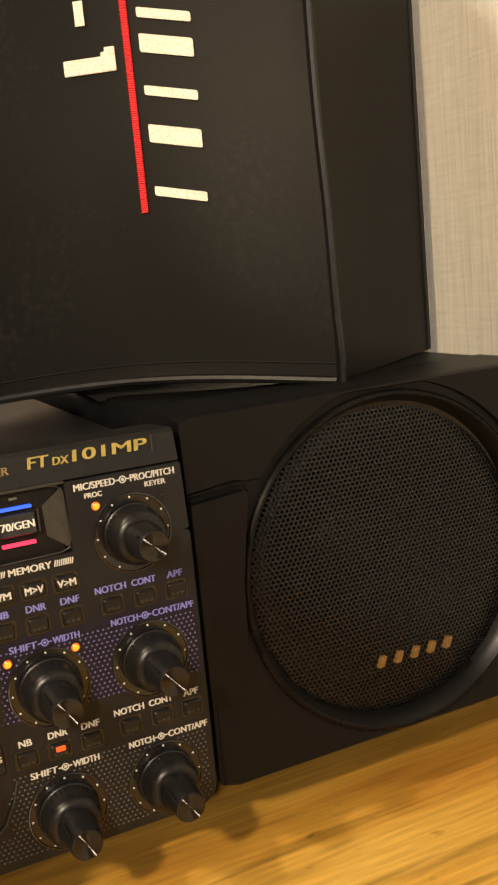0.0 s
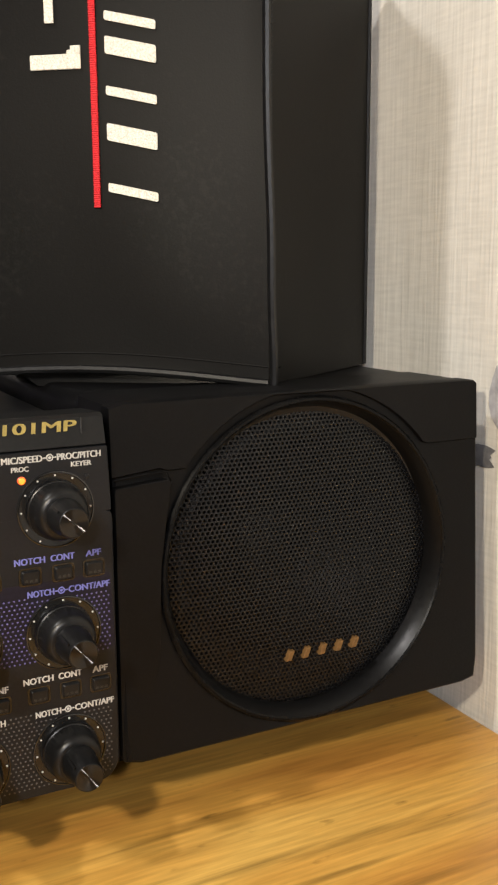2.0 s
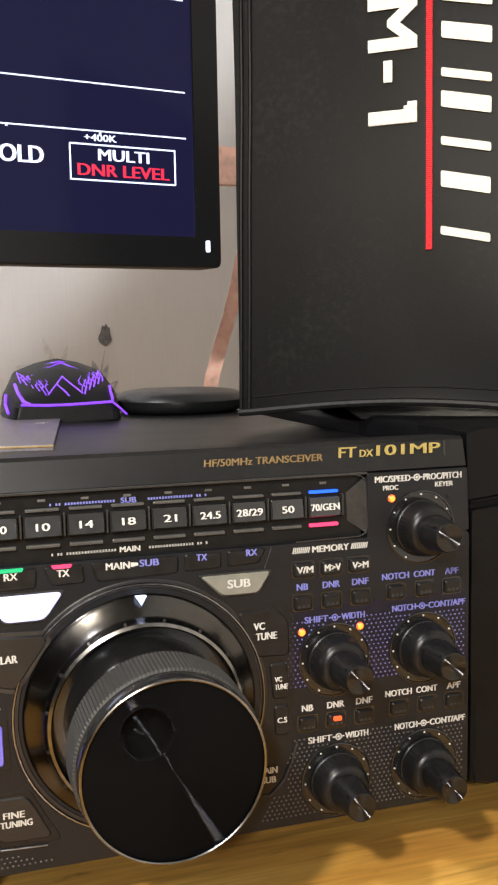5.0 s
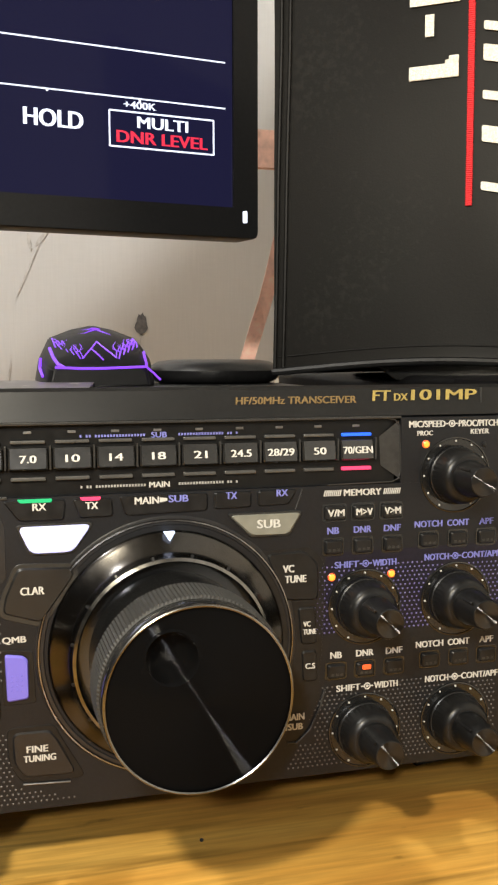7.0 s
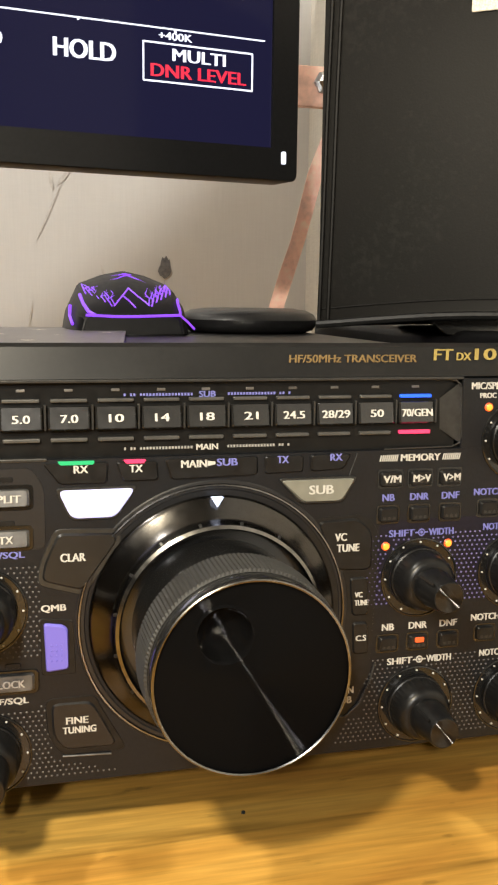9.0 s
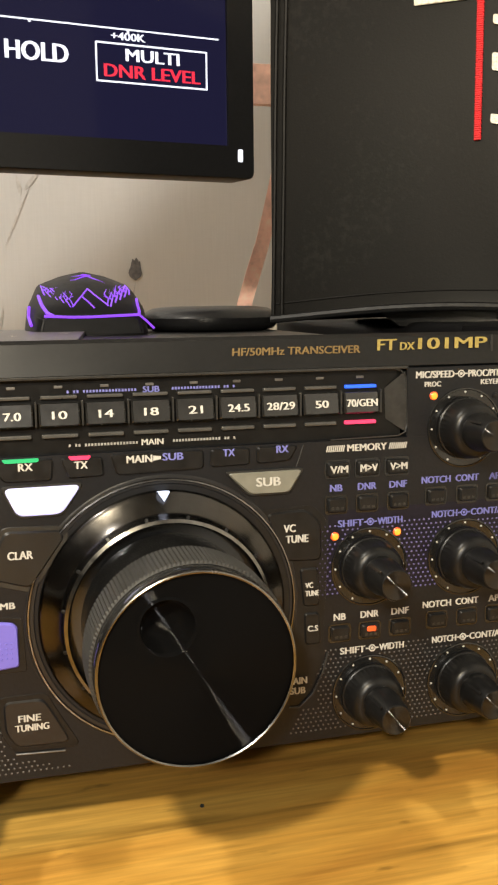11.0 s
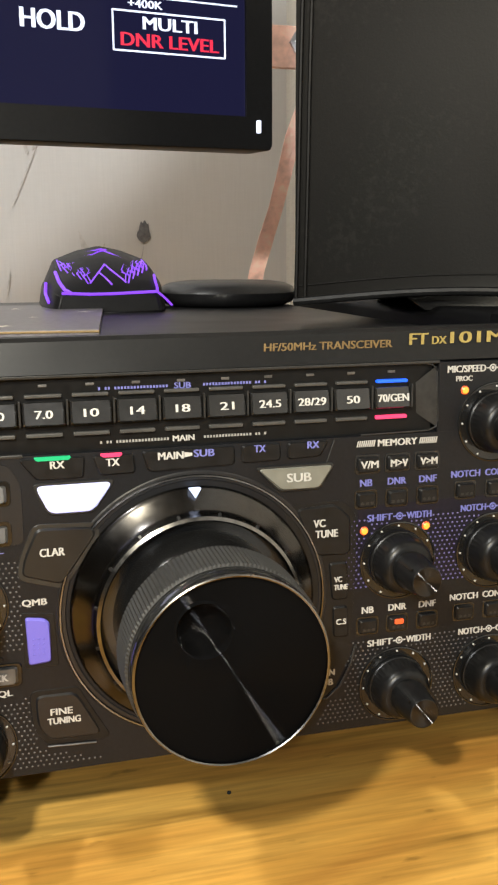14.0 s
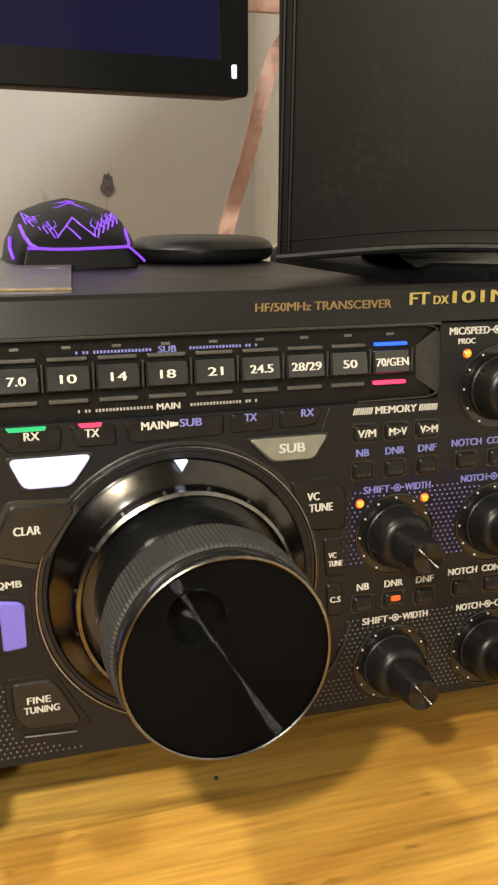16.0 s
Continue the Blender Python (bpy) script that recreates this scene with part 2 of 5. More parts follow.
def wood():
    """Varnished pine: broad honey and orange bands along x, fine pores, a few dark growth lines."""
    m = bpy.data.materials.new("varnished_pine")
    m.use_nodes = True
    t = m.node_tree
    b = t.nodes["Principled BSDF"]
    tc = t.nodes.new("ShaderNodeTexCoord")

    def layer(sx, sy, detail, distort):
        mp = t.nodes.new("ShaderNodeMapping")
        mp.inputs["Scale"].default_value, mp.inputs["Rotation"].default_value = (sx, sy, 20.0), (0, 0, radians(5))
        n = t.nodes.new("ShaderNodeTexNoise")
        n.inputs["Scale"].default_value, n.inputs["Detail"].default_value, n.inputs["Distortion"].default_value = 1.0, detail, distort
        t.links.new(tc.outputs["Object"], mp.inputs[0])
        t.links.new(mp.outputs[0], n.inputs["Vector"])
        return n.outputs[0]

    def times(colour, fac, lo, hi, a, z):
        r = t.nodes.new("ShaderNodeMapRange")
        for k, v in enumerate((lo, hi, a, z)):
            r.inputs[k + 1].default_value = v
        t.links.new(fac, r.inputs[0])
        mx = t.nodes.new("ShaderNodeMix")
        mx.data_type, mx.blend_type = "RGBA", "MULTIPLY"
        mx.inputs[0].default_value = 1
        t.links.new(colour, mx.inputs[6])
        t.links.new(r.outputs[0], mx.inputs[7])
        return mx.outputs[2]

    ramp = t.nodes.new("ShaderNodeValToRGB")
    e = ramp.color_ramp.elements
    e[0].position, e[0].color = 0.30, (0.36, 0.155, 0.028, 1)
    e[1].position, e[1].color = 0.68, (0.60, 0.37, 0.085, 1)
    e.new(0.5).color = (0.51, 0.275, 0.052, 1)
    t.links.new(layer(5.0, 24.0, 6, 0.6), ramp.inputs[0])
    pores = layer(34, 520, 5, 0.0)
    colour = times(ramp.outputs[0], pores, 0.3, 0.7, 0.76, 1.14)
    colour = times(colour, layer(7, 120, 6, 0.5), 0.54, 0.68, 1.0, 0.52)
    colour = times(colour, layer(60, 160, 3, 0.0), 0.66, 0.74, 1.0, 0.6)
    t.links.new(colour, b.inputs["Base Color"])
    b.inputs["Roughness"].default_value = 0.34
    bp = t.nodes.new("ShaderNodeBump")
    bp.inputs["Strength"].default_value, bp.inputs["Distance"].default_value = 0.12, 0.0004
    t.links.new(pores, bp.inputs["Height"])
    t.links.new(bp.outputs[0], b.inputs["Normal"])
    return m


WOOD = wood()


def wallpaper(name, colour, along, low=0.88, high=1.08):
    """Embossed cloth-like wallpaper: fine vertical threads and faint cross threads."""
    m = mat(name, colour, 0.75, blotch=0.05, blotch_scale=5)
    t = m.node_tree
    b = t.nodes["Principled BSDF"]
    tc = t.nodes.new("ShaderNodeTexCoord")
    h = None
    base = b.inputs["Base Color"].links[0].from_socket
    for sx, sz, w in ((700, 25, 1.0), (60, 620, 0.6)):
        mp = t.nodes.new("ShaderNodeMapping")
        mp.inputs["Scale"].default_value = (sx, 1, sz) if along == "x" else (1, sx, sz)
        t.links.new(tc.outputs["Object"], mp.inputs[0])
        n = t.nodes.new("ShaderNodeTexNoise")
        n.inputs["Scale"].default_value, n.inputs["Detail"].default_value = 1.0, 2
        t.links.new(mp.outputs[0], n.inputs["Vector"])
        s = t.nodes.new("ShaderNodeMath")
        s.operation = "MULTIPLY_ADD"
        s.inputs[1].default_value = w
        s.inputs[2].default_value = 0.0
        t.links.new(n.outputs[0], s.inputs[0])
        if h is not None:
            t.links.new(h, s.inputs[2])
        h = s.outputs[0]
    r = t.nodes.new("ShaderNodeMapRange")
    r.inputs[1].default_value, r.inputs[2].default_value, r.inputs[3].default_value, r.inputs[4].default_value = 0.55, 1.05, low, high
    t.links.new(h, r.inputs[0])
    mx = t.nodes.new("ShaderNodeMix")
    mx.data_type, mx.blend_type = "RGBA", "MULTIPLY"
    mx.inputs[0].default_value = 1
    t.links.new(base, mx.inputs[6])
    t.links.new(r.outputs[0], mx.inputs[7])
    t.links.new(mx.outputs[2], b.inputs["Base Color"])
    bp = t.nodes.new("ShaderNodeBump")
    bp.inputs["Strength"].default_value, bp.inputs["Distance"].default_value = 0.5 * (high - low) / 0.2, 0.0006
    t.links.new(h, bp.inputs["Height"])
    t.links.new(bp.outputs[0], b.inputs["Normal"])
    return m


PAPER_X = wallpaper("wallpaper_back", (0.60, 0.59, 0.57), "x", 0.97, 1.02)
PAPER_Y = wallpaper("wallpaper_side", (0.66, 0.635, 0.57), "y")


# ---- helpers for shapes; all lengths here in millimetres ----
def part(name, bm, material, parent=None, label="", smooth=False):
    me = bpy.data.meshes.new(name)
    bmesh.ops.recalc_face_normals(bm, faces=bm.faces)
    bmesh.ops.scale(bm, vec=(0.001, 0.001, 0.001), verts=bm.verts)
    bm.to_mesh(me)
    bm.free()
    me.materials.append(material)
    if smooth:
        for p in me.polygons:
            p.use_smooth = True
        me.set_sharp_from_angle(angle=radians(35))
    ob = new(name, me)
    if parent is not None:
        ob.parent = parent
    if label:
        tagged(ob, label)
    return ob


def thing(name, place, label, category, group=""):
    ob = new(name)
    ob.location = [v * 0.001 for v in place]
    ob.empty_display_size = 0.01
    return tagged(ob, label, category, group)


def box(bm, x0, x1, y0, y1, z0, z1, bevel=0.0, seg=2):
    vs = bmesh.ops.create_cube(bm, size=1)["verts"]
    bmesh.ops.scale(bm, vec=(x1 - x0, y1 - y0, z1 - z0), verts=vs)
    bmesh.ops.translate(bm, vec=((x0 + x1) / 2, (y0 + y1) / 2, (z0 + z1) / 2), verts=vs)
    if bevel:
        es = list({e for v in vs for e in v.link_edges})
        bmesh.ops.bevel(bm, geom=es, offset=bevel, segments=seg, profile=0.5, affect="EDGES")
    return bm


def rounded(pts, r, seg=4):
    """A closed outline in the plane with its corners rounded."""
    out, n = [], len(pts)
    for i in range(n):
        p, a, b = Vector(pts[i]), Vector(pts[i - 1]), Vector(pts[(i + 1) % n])
        da, db = (a - p), (b - p)
        k = min(r, da.length * 0.45, db.length * 0.45)
        s, e = p + da.normalized() * k, p + db.normalized() * k
        for j in range(seg + 1):
            u = j / seg
            out.append(tuple((1 - u) ** 2 * s + 2 * u * (1 - u) * p + u * u * e))
    return out


def prism(bm, pts, y0, y1, bevel=0.0):
    """An outline in x and z, from y0 (the front) back to y1; bevel slopes the front edge."""
    cx, cz = sum(p[0] for p in pts) / len(pts), sum(p[1] for p in pts) / len(pts)
    rings = []
    levels = [(y1, 0.0), (y0 + bevel, 0.0), (y0, bevel)] if bevel else [(y1, 0.0), (y0, 0.0)]
    for y, inset in levels:
        ring = []
        for x, z in pts:
            d = Vector((cx - x, cz - z))
            d = d.normalized() * inset if d.length > inset else d * 0
            ring.append(bm.verts.new((x + d.x, y, z + d.y)))
        rings.append(ring)
    for a, b in zip(rings, rings[1:]):
        for i in range(len(a)):
            j = (i + 1) % len(a)
            bm.faces.new((a[i], a[j], b[j], b[i]))
    bm.faces.new(rings[0])
    bm.faces.new(rings[-1][::-1])
    return bm


def sweep_x(bm, profile, x0, x1):
    """An outline in y and z, drawn out along x."""
    a = [bm.verts.new((x0, y, z)) for y, z in profile]
    b = [bm.verts.new((x1, y, z)) for y, z in profile]
    n = len(profile)
    for i in range(n):
        j = (i + 1) % n
        bm.faces.new((a[i], a[j], b[j], b[i]))
    bm.faces.new(a)
    bm.faces.new(b[::-1])
    return bm


def lathe(bm, profile, cx, cz, seg=48, closed=False, ripple=None):
    """Turns (radius, y) pairs about an axis along y. ripple(k, radius, y) may change the radius at step k."""
    rings = []
    for r, y in profile:
        if r < 1e-6:
            rings.append([bm.verts.new((cx, y, cz))])
        else:
            ring = []
            for k in range(seg):
                a = 2 * math.pi * k / seg
                q = ripple(k, r, y) if ripple else r
                ring.append(bm.verts.new((cx + q * math.cos(a), y, cz + q * math.sin(a))))
            rings.append(ring)
    pairs = list(zip(rings, rings[1:])) + ([(rings[-1], rings[0])] if closed else [])
    for a, b in pairs:
        for k in range(seg):
            j = (k + 1) % seg
            if len(a) == 1 and len(b) == 1:
                continue
            if len(a) == 1:
                bm.faces.new((a[0], b[j], b[k]))
            elif len(b) == 1:
                bm.faces.new((a[k], a[j], b[0]))
            else:
                bm.faces.new((a[k], a[j], b[j], b[k]))
    return bm


def tube(bm, pts, r, seg=8, flat=1.0):
    """A round or flattened cord through points in space."""
    pts = [Vector(p) for p in pts]
    rings = []
    up = Vector((0, 0, 1))
    for i, p in enumerate(pts):
        d = (pts[min(i + 1, len(pts) - 1)] - pts[max(i - 1, 0)]).normalized()
        side = d.cross(up if abs(d.z) < 0.9 else Vector((0, 1, 0))).normalized()
        nrm = side.cross(d)
        rings.append([bm.verts.new(p + side * (r * math.cos(a)) + nrm * (r * flat * math.sin(a)))
                      for a in (2 * math.pi * k / seg for k in range(seg))])
    for a, b in zip(rings, rings[1:]):
        for k in range(seg):
            j = (k + 1) % seg
            bm.faces.new((a[k], a[j], b[j], b[k]))
    bm.faces.new(rings[0][::-1])
    bm.faces.new(rings[-1])
    return bm


def text_bmesh(words, bold, depth):
    cu = bpy.data.curves.new("lettering", "FONT")
    cu.body, cu.size, cu.extrude, cu.offset, cu.resolution_u = words, 1.0, depth, bold, 3
    ob = new("lettering", cu)
    dg = bpy.context.evaluated_depsgraph_get()
    dg.update()
    me = bpy.data.meshes.new_from_object(ob.evaluated_get(dg))
    bm = bmesh.new()
    bm.from_mesh(me)
    bpy.data.objects.remove(ob)
    bpy.data.curves.remove(cu)
    bpy.data.meshes.remove(me)
    return bm


def fit_text(words, width, height, bold=0.045, slant=0.0, thick=0.12):
    """Lettering in x and z round the origin, of a given width and height, facing -y; bold widens the strokes."""
    one = text_bmesh(words, 0.0, 0.05)
    xs, ys, zs = ([v.co[i] for v in one.verts] for i in range(3))
    x0, x1, y0, y1, zm = min(xs), max(xs), min(ys), max(ys), max(zs)
    w = width - 2 * bold * height
    for v in one.verts:
        x, y = (v.co.x - x0) / (x1 - x0) - 0.5, (v.co.y - y0) / (y1 - y0) - 0.5
        v.co = Vector((x * w + slant * y * height, -thick / 2 * v.co.z / zm, y * height))
    if not bold:
        return one
    me = bpy.data.meshes.new("stroke")
    one.to_mesh(me)
    one.free()
    bm = bmesh.new()
    for n, dx in enumerate((-1, -0.33, 0.33, 1)):
        k = len(bm.verts)
        bm.from_mesh(me)
        bm.verts.ensure_lookup_table()
        for v in bm.verts[k:]:
            v.co.x += dx * bold * height
            v.co.y -= 0.006 * n
    bpy.data.meshes.remove(me)
    return bm


def legend(words, x, z, width, height, material, parent, y=0.0, bold=0.045, slant=0.0, name="legend", tilt=0.0):
    bm = fit_text(words, width, height, bold, slant)
    if tilt:
        bmesh.ops.rotate(bm, verts=bm.verts, matrix=Matrix.Rotation(radians(tilt), 3, "X"))
    bmesh.ops.translate(bm, vec=(x, y - 0.07, z), verts=bm.verts)
    return part(name, bm, material, parent)


def plate(pts, y0, y1, material, parent, name, r=0.8, bevel=0.35, label=""):
    return part(name, prism(bmesh.new(), rounded(pts, r), y0, y1, bevel), material, parent, label, smooth=True)


def tipped(ob, x, y, z, degrees):
    """Tips a key back about its own middle, so that its face looks a little upward."""
    ob.matrix_basis = pose(x / 1000, y / 1000, z / 1000, degrees) @ Matrix.Translation((-x / 1000, -y / 1000, -z / 1000))
    return ob


def rect(x0, x1, z0, z1):
    return [(x0, z0), (x1, z0), (x1, z1), (x0, z1)]


# ---- the room ----
def wall(name, x0, x1, y0, y1, z0, z1, material, label):
    return tagged(part(name, box(bmesh.new(), x0, x1, y0, y1, z0, z1), material), label, "wall", kind="structure")


wall_north = wall("wall_north", -2600, 255, 780, 880, -760, 1700, PAPER_X, "pale grey floral wallpaper wall behind the desk")
wall_east = wall("wall_east", 155, 255, -2300, 780, -760, 1700, PAPER_Y, "cream woven-texture wallpaper wall beside the loudspeaker")
wall("wall_west", -2700, -2600, -2300, 880, -760, 1700, DARK_WALL, "plain unseen wall on the far side, dark to hold reflections down")
wall("wall_south", -2700, 255, -2400, -2300, -760, 1700, DARK_WALL, "plain unseen wall opposite the desk, dark to hold reflections down")
tagged(part("ceiling", box(bmesh.new(), -2700, 255, -2400, 880, 1700, 1780), CEIL), "plain unseen ceiling, dimmed to weaken its reflection", "ceiling", kind="structure")
tagged(part("floor", box(bmesh.new(), -2700, 255, -2400, 880, -840, -760), FLOOR), "brown wooden floor under the desk", "floor", kind="structure")


def leaf_shape(bm, x, z, length, width, angle, y):
    a = radians(angle)
    ax, side = Vector((math.cos(a), 0, math.sin(a))), Vector((-math.sin(a), 0, math.cos(a)))
    base = Vector((x, y, z))
    left = [base + ax * length * u + side * width * math.sin(math.pi * u ** 0.8) / 2 for u in (0, 0.2, 0.4, 0.6, 0.8, 1)]
    right = [base + ax * length * u - side * width * math.sin(math.pi * u ** 0.8) / 2 for u in (0.8, 0.6, 0.4, 0.2)]
    bm.faces.new([bm.verts.new(p) for p in left + right])


def motif(name, leaves, material, parent, y):
    bm = bmesh.new()
    for k, (x, z, length, width, angle) in enumerate(leaves):
        leaf_shape(bm, x, z, length, width, angle, y - 0.15 * k)
    return part(name, bm, material, parent)


motif("flower_bud", [(-8, 176, 21, 10, 66), (-5, 175, 24, 12, 86), (-3, 176, 22, 10, 102), (-5, 174, 20, 15, 90)], MOTIF, wall_north, 779.2)
motif("flower_stem", [(-16, 120, 56, 1.6, 78)], MOTIF_SOFT, wall_north, 779.3)
motif("flower_leaf", [(-14, 138, 22, 8, 105), (-12, 130, 26, 8, 68), (-10, 118, 26, 10, 45), (-8, 112, 26, 11, 22), (-9, 104, 20, 12, -15),
                      (-20, 128, 22, 14, 140), (-28, 130, 22, 15, 160), (-38, 126, 20, 14, 175)], MOTIF_SOFT, wall_north, 779.4)
motif("flower_leaf", [(-58, 140, 50, 9, 108), (-56, 142, 36, 7, 74), (-64, 140, 42, 16, 160)], MOTIF_PALE, wall_north, 779.4)
motif("flower_stem", [(-140, 210, 70, 2.2, 66), (-150, 120, 30, 2, 80)], MOTIF_PALE, wall_north, 779.4)
motif("flower_leaf", [(-118, 268, 26, 5, 50), (-122, 262, 22, 4, 100)], MOTIF_PALE, wall_north, 779.4)


def bud_side():
    bm = bmesh.new()
    leaf_shape(bm, 0, 0, 15, 6, 12, 0)
    leaf_shape(bm, 0, 0, 15, 6, -14, -0.2)
    leaf_shape(bm, -1, 0, 14, 9, 0, -0.4)
    bmesh.ops.rotate(bm, verts=bm.verts, matrix=Matrix.Rotation(radians(-90), 3, "Z"))
    bmesh.ops.translate(bm, vec=(154.4, 22, 111), verts=bm.verts)
    return part("flower_bud", bm, MOTIF, wall_east)


bud_side()


def leaf_side():
    bm = bmesh.new()
    leaf_shape(bm, 0, 0, 26, 11, 96, 0)
    leaf_shape(bm, 1, 2, 18, 6, 70, -0.2)
    bmesh.ops.rotate(bm, verts=bm.verts, matrix=Matrix.Rotation(radians(-90), 3, "Z"))
    bmesh.ops.translate(bm, vec=(154.5, 6, 122), verts=bm.verts)
    return part("flower_leaf", bm, MOTIF_SOFT, wall_east)


leaf_side()

desk = tagged(part("desk", box(bmesh.new(), -1400, 152.5, -420, 776, -28, 0, 1.5), WOOD), "varnished honey-brown pine desk top under the radio", "desk")
part("leg", box(bmesh.new(), -1380, -1320, -400, -340, -760, -28), WOOD, desk)
part("leg", box(bmesh.new(), 80, 140, -400, -340, -760, -28), WOOD, desk)
part("leg", box(bmesh.new(), -1380, -1320, 700, 760, -760, -28), WOOD, desk)
part("leg", box(bmesh.new(), 80, 140, 700, 760, -760, -28), WOOD, desk)
speck = bmesh.new()
bmesh.ops.create_icosphere(speck, subdivisions=1, radius=0.7)
bmesh.ops.translate(speck, vec=(-103, 11, 0.3), verts=speck.verts)
tagged(part("speck", speck, RUBBER), "tiny dark crumb lying on the desk", "crumb")


# ---- the transceiver ----
radio = thing("transceiver", (0, 0, 0), "black desktop radio transceiver with many knobs and lit keys", "radio")
part("chassis", box(bmesh.new(), -410, -9, 9, 322, 24, 134.5, 2.0), CASE, radio, smooth=True)
for fx in (-385, -35):
    for fy in (75, 285):
        part("foot", lathe(bmesh.new(), [(0, -12), (11, -12), (12, 12), (0, 12)], 0, 0, 20), RUBBER, radio).matrix_basis = (
            Matrix.Translation((fx / 1000, fy / 1000, 0.012)) @ Matrix.Rotation(radians(90), 4, "X"))
tilt_foot = part("tilt_foot", lathe(bmesh.new(), [(0, -9.0), (1.5, -9.0), (2.3, -8.4), (2.5, -7.4), (2.5, 30), (0, 30)], -180.5, 20.6, 24), GLOSS, radio, "black tilt-up front foot with a bright screw", smooth=True)
part("screw", lathe(bmesh.new(), [(0, -9.6), (0.7, -9.5), (1.1, -9.0)], -180.3, 19.9, 14), CHROME, tilt_foot, smooth=True)
# lower front, band recess floor, brow, and the right-hand shoulder
plate([(-412, 22), (-10, 22), (-6.5, 27), (-6.5, 111.6), (-412, 111.6)], 0, 10, PANEL, radio, "front_panel", 3.0, 0.6)
part("band_panel", box(bmesh.new(), -410, -44, 1.8, 9.5, 111, 132), RECESS, radio)
plate([(-42.6, 111.2), (-6.8, 111.2), (-7.6, 131.6), (-42.6, 131.6)], 0.05, 10, PANEL, radio, "shoulder_panel", 0.6, 0.3)
facet = bmesh.new()
facet.faces.new([facet.verts.new(p) for p in ((-49.0, 1.7, 125.8), (-43.3, 0.1, 130.6), (-42.7, 0.1, 112.8), (-48.6, 1.7, 117.0))])
bmesh.ops.solidify(facet, geom=facet.faces[:], thickness=0.6)
part("end_facet", facet, FACET, radio)
part("end_facet_rim", tube(bmesh.new(), [(-66.0, 0.3, 131.5), (-47.0, 0.2, 131.4), (-44.4, 0.1, 130.8), (-43.2, 0.0, 129.2), (-42.5, 0.0, 115.0), (-43.2, 0.0, 113.0), (-45.4, 0.1, 112.0), (-66.0, 0.3, 111.7)], 0.22), EDGE, radio, smooth=True)
brow = part("brow", sweep_x(bmesh.new(), [(0.4, 132.2), (2.6, 140.4), (4.2, 141.4), (24, 140.2), (26, 134), (10, 130.5), (1.5, 131.4)], -412, -8.0), BROW, radio, smooth=True)
part("brow_line", box(bmesh.new(), -411, -42.5, -0.3, 1.4, 131.3, 132.1, 0.2), EDGE, radio)
part("recess_line", box(bmesh.new(), -411, -159, -0.35, 1.2, 111.0, 111.9, 0.25), EDGE, radio)
part("top_rear_step", box(bmesh.new(), -408, -11, 26, 320, 134, 135.6, 0.8), CASE, radio)
BT = -15.0
legend("HF/50MHz TRANSCEIVER", -75.3, 137.2, 37.5, 2.2, GOLD_DIM, radio, 1.55, 0.04, 0.12, tilt=BT)
legend("FT", -48.4, 138.2, 5.9, 3.2, GOLD, radio, 1.7, 0.05, 0.15, tilt=BT)
legend("DX", -42.1, 137.7, 4.6, 2.2, GOLD, radio, 1.6, 0.05, 0.15, tilt=BT)
legend("101MP", -27.6, 138.3, 22.2, 3.3, GOLD, radio, 1.7, 0.06, 0.15, tilt=BT)
part("badge_frame", box(bmesh.new(), -15.3, -15.0, 1.1, 1.9, 135.6, 140.4), EDGE, radio)

# ---- band keys ----
BANDS = ["1.8", "3.5", "5.0", "7.0", "10", "14", "18", "21", "24.5", "28/29", "50", "70/GEN"]
key_mesh = None
for i, word in enumerate(BANDS):
    x = -56.6 - 12.08 * (11 - i)
    key = plate(rect(-5.3, 5.3, -3.1, 3.1), -0.2, 3, KEY_BAND, radio, "band_key", 0.5, 0.5) if key_mesh is None else new("band_key", key_mesh)
    key_mesh = key.data
    key.parent = radio
    key.location = (x / 1000, 0, 0.1222)
    key.rotation_euler = (radians(-11), 0, 0)
    w = {2: 4.0, 3: 4.6, 4: 6.2, 5: 8.2, 6: 9.4}[len(word)]
    legend(word, 0, -0.2, w, 2.1, WHITE, key, -0.3, 0.05)
    last = i == len(BANDS) - 1
    part("lamp_bar", box(bmesh.new(), x - 4.7, x + 4.7, 0.6, 2.4, 126.2, 127.1, 0.25), BLUE_LED if last else BAR_OFF, radio)
    part("lamp_bar", box(bmesh.new(), x - 4.7, x + 4.7, 0.6, 2.4, 115.9, 116.9, 0.25), PINK_LED if last else BAR_OFF, radio)
    part("tick", box(bmesh.new(), x - 1.1, x + 1.1, 1.5, 2.2, 128.9, 129.6, 0.1), KEY_METAL, radio)
    part("divider", box(bmesh.new(), x + 5.75, x + 6.3, 0.2, 2.4, 119.0, 125.6, 0.15), EDGE, radio)
for word, z, material, spans in (("SUB", 127.9, BLUE, ((-139, -120), (-111, -93))), ("MAIN", 113.6, WHITE, ((-139, -120), (-111, -93)))):
    legend(word, -116.6, z, 4.6 if word == "SUB" else 6, 1.6, material, radio, 1.8)
    for a, b in spans:
        n = int((b - a) / 0.85)
        bm = bmesh.new()
        for k in range(n):
            if (a < -115 and k in (1, 4)) or (a > -115 and k in (n - 2, n - 5)):
                continue
            box(bm, a + 0.85 * k, a + 0.85 * k + 0.5, 1.55, 1.85, z - 0.35, z + 0.35)
        tagged(part("dotted_rule", bm, GREY_INK if word == "MAIN" else BLUE, radio), kind="stuff")

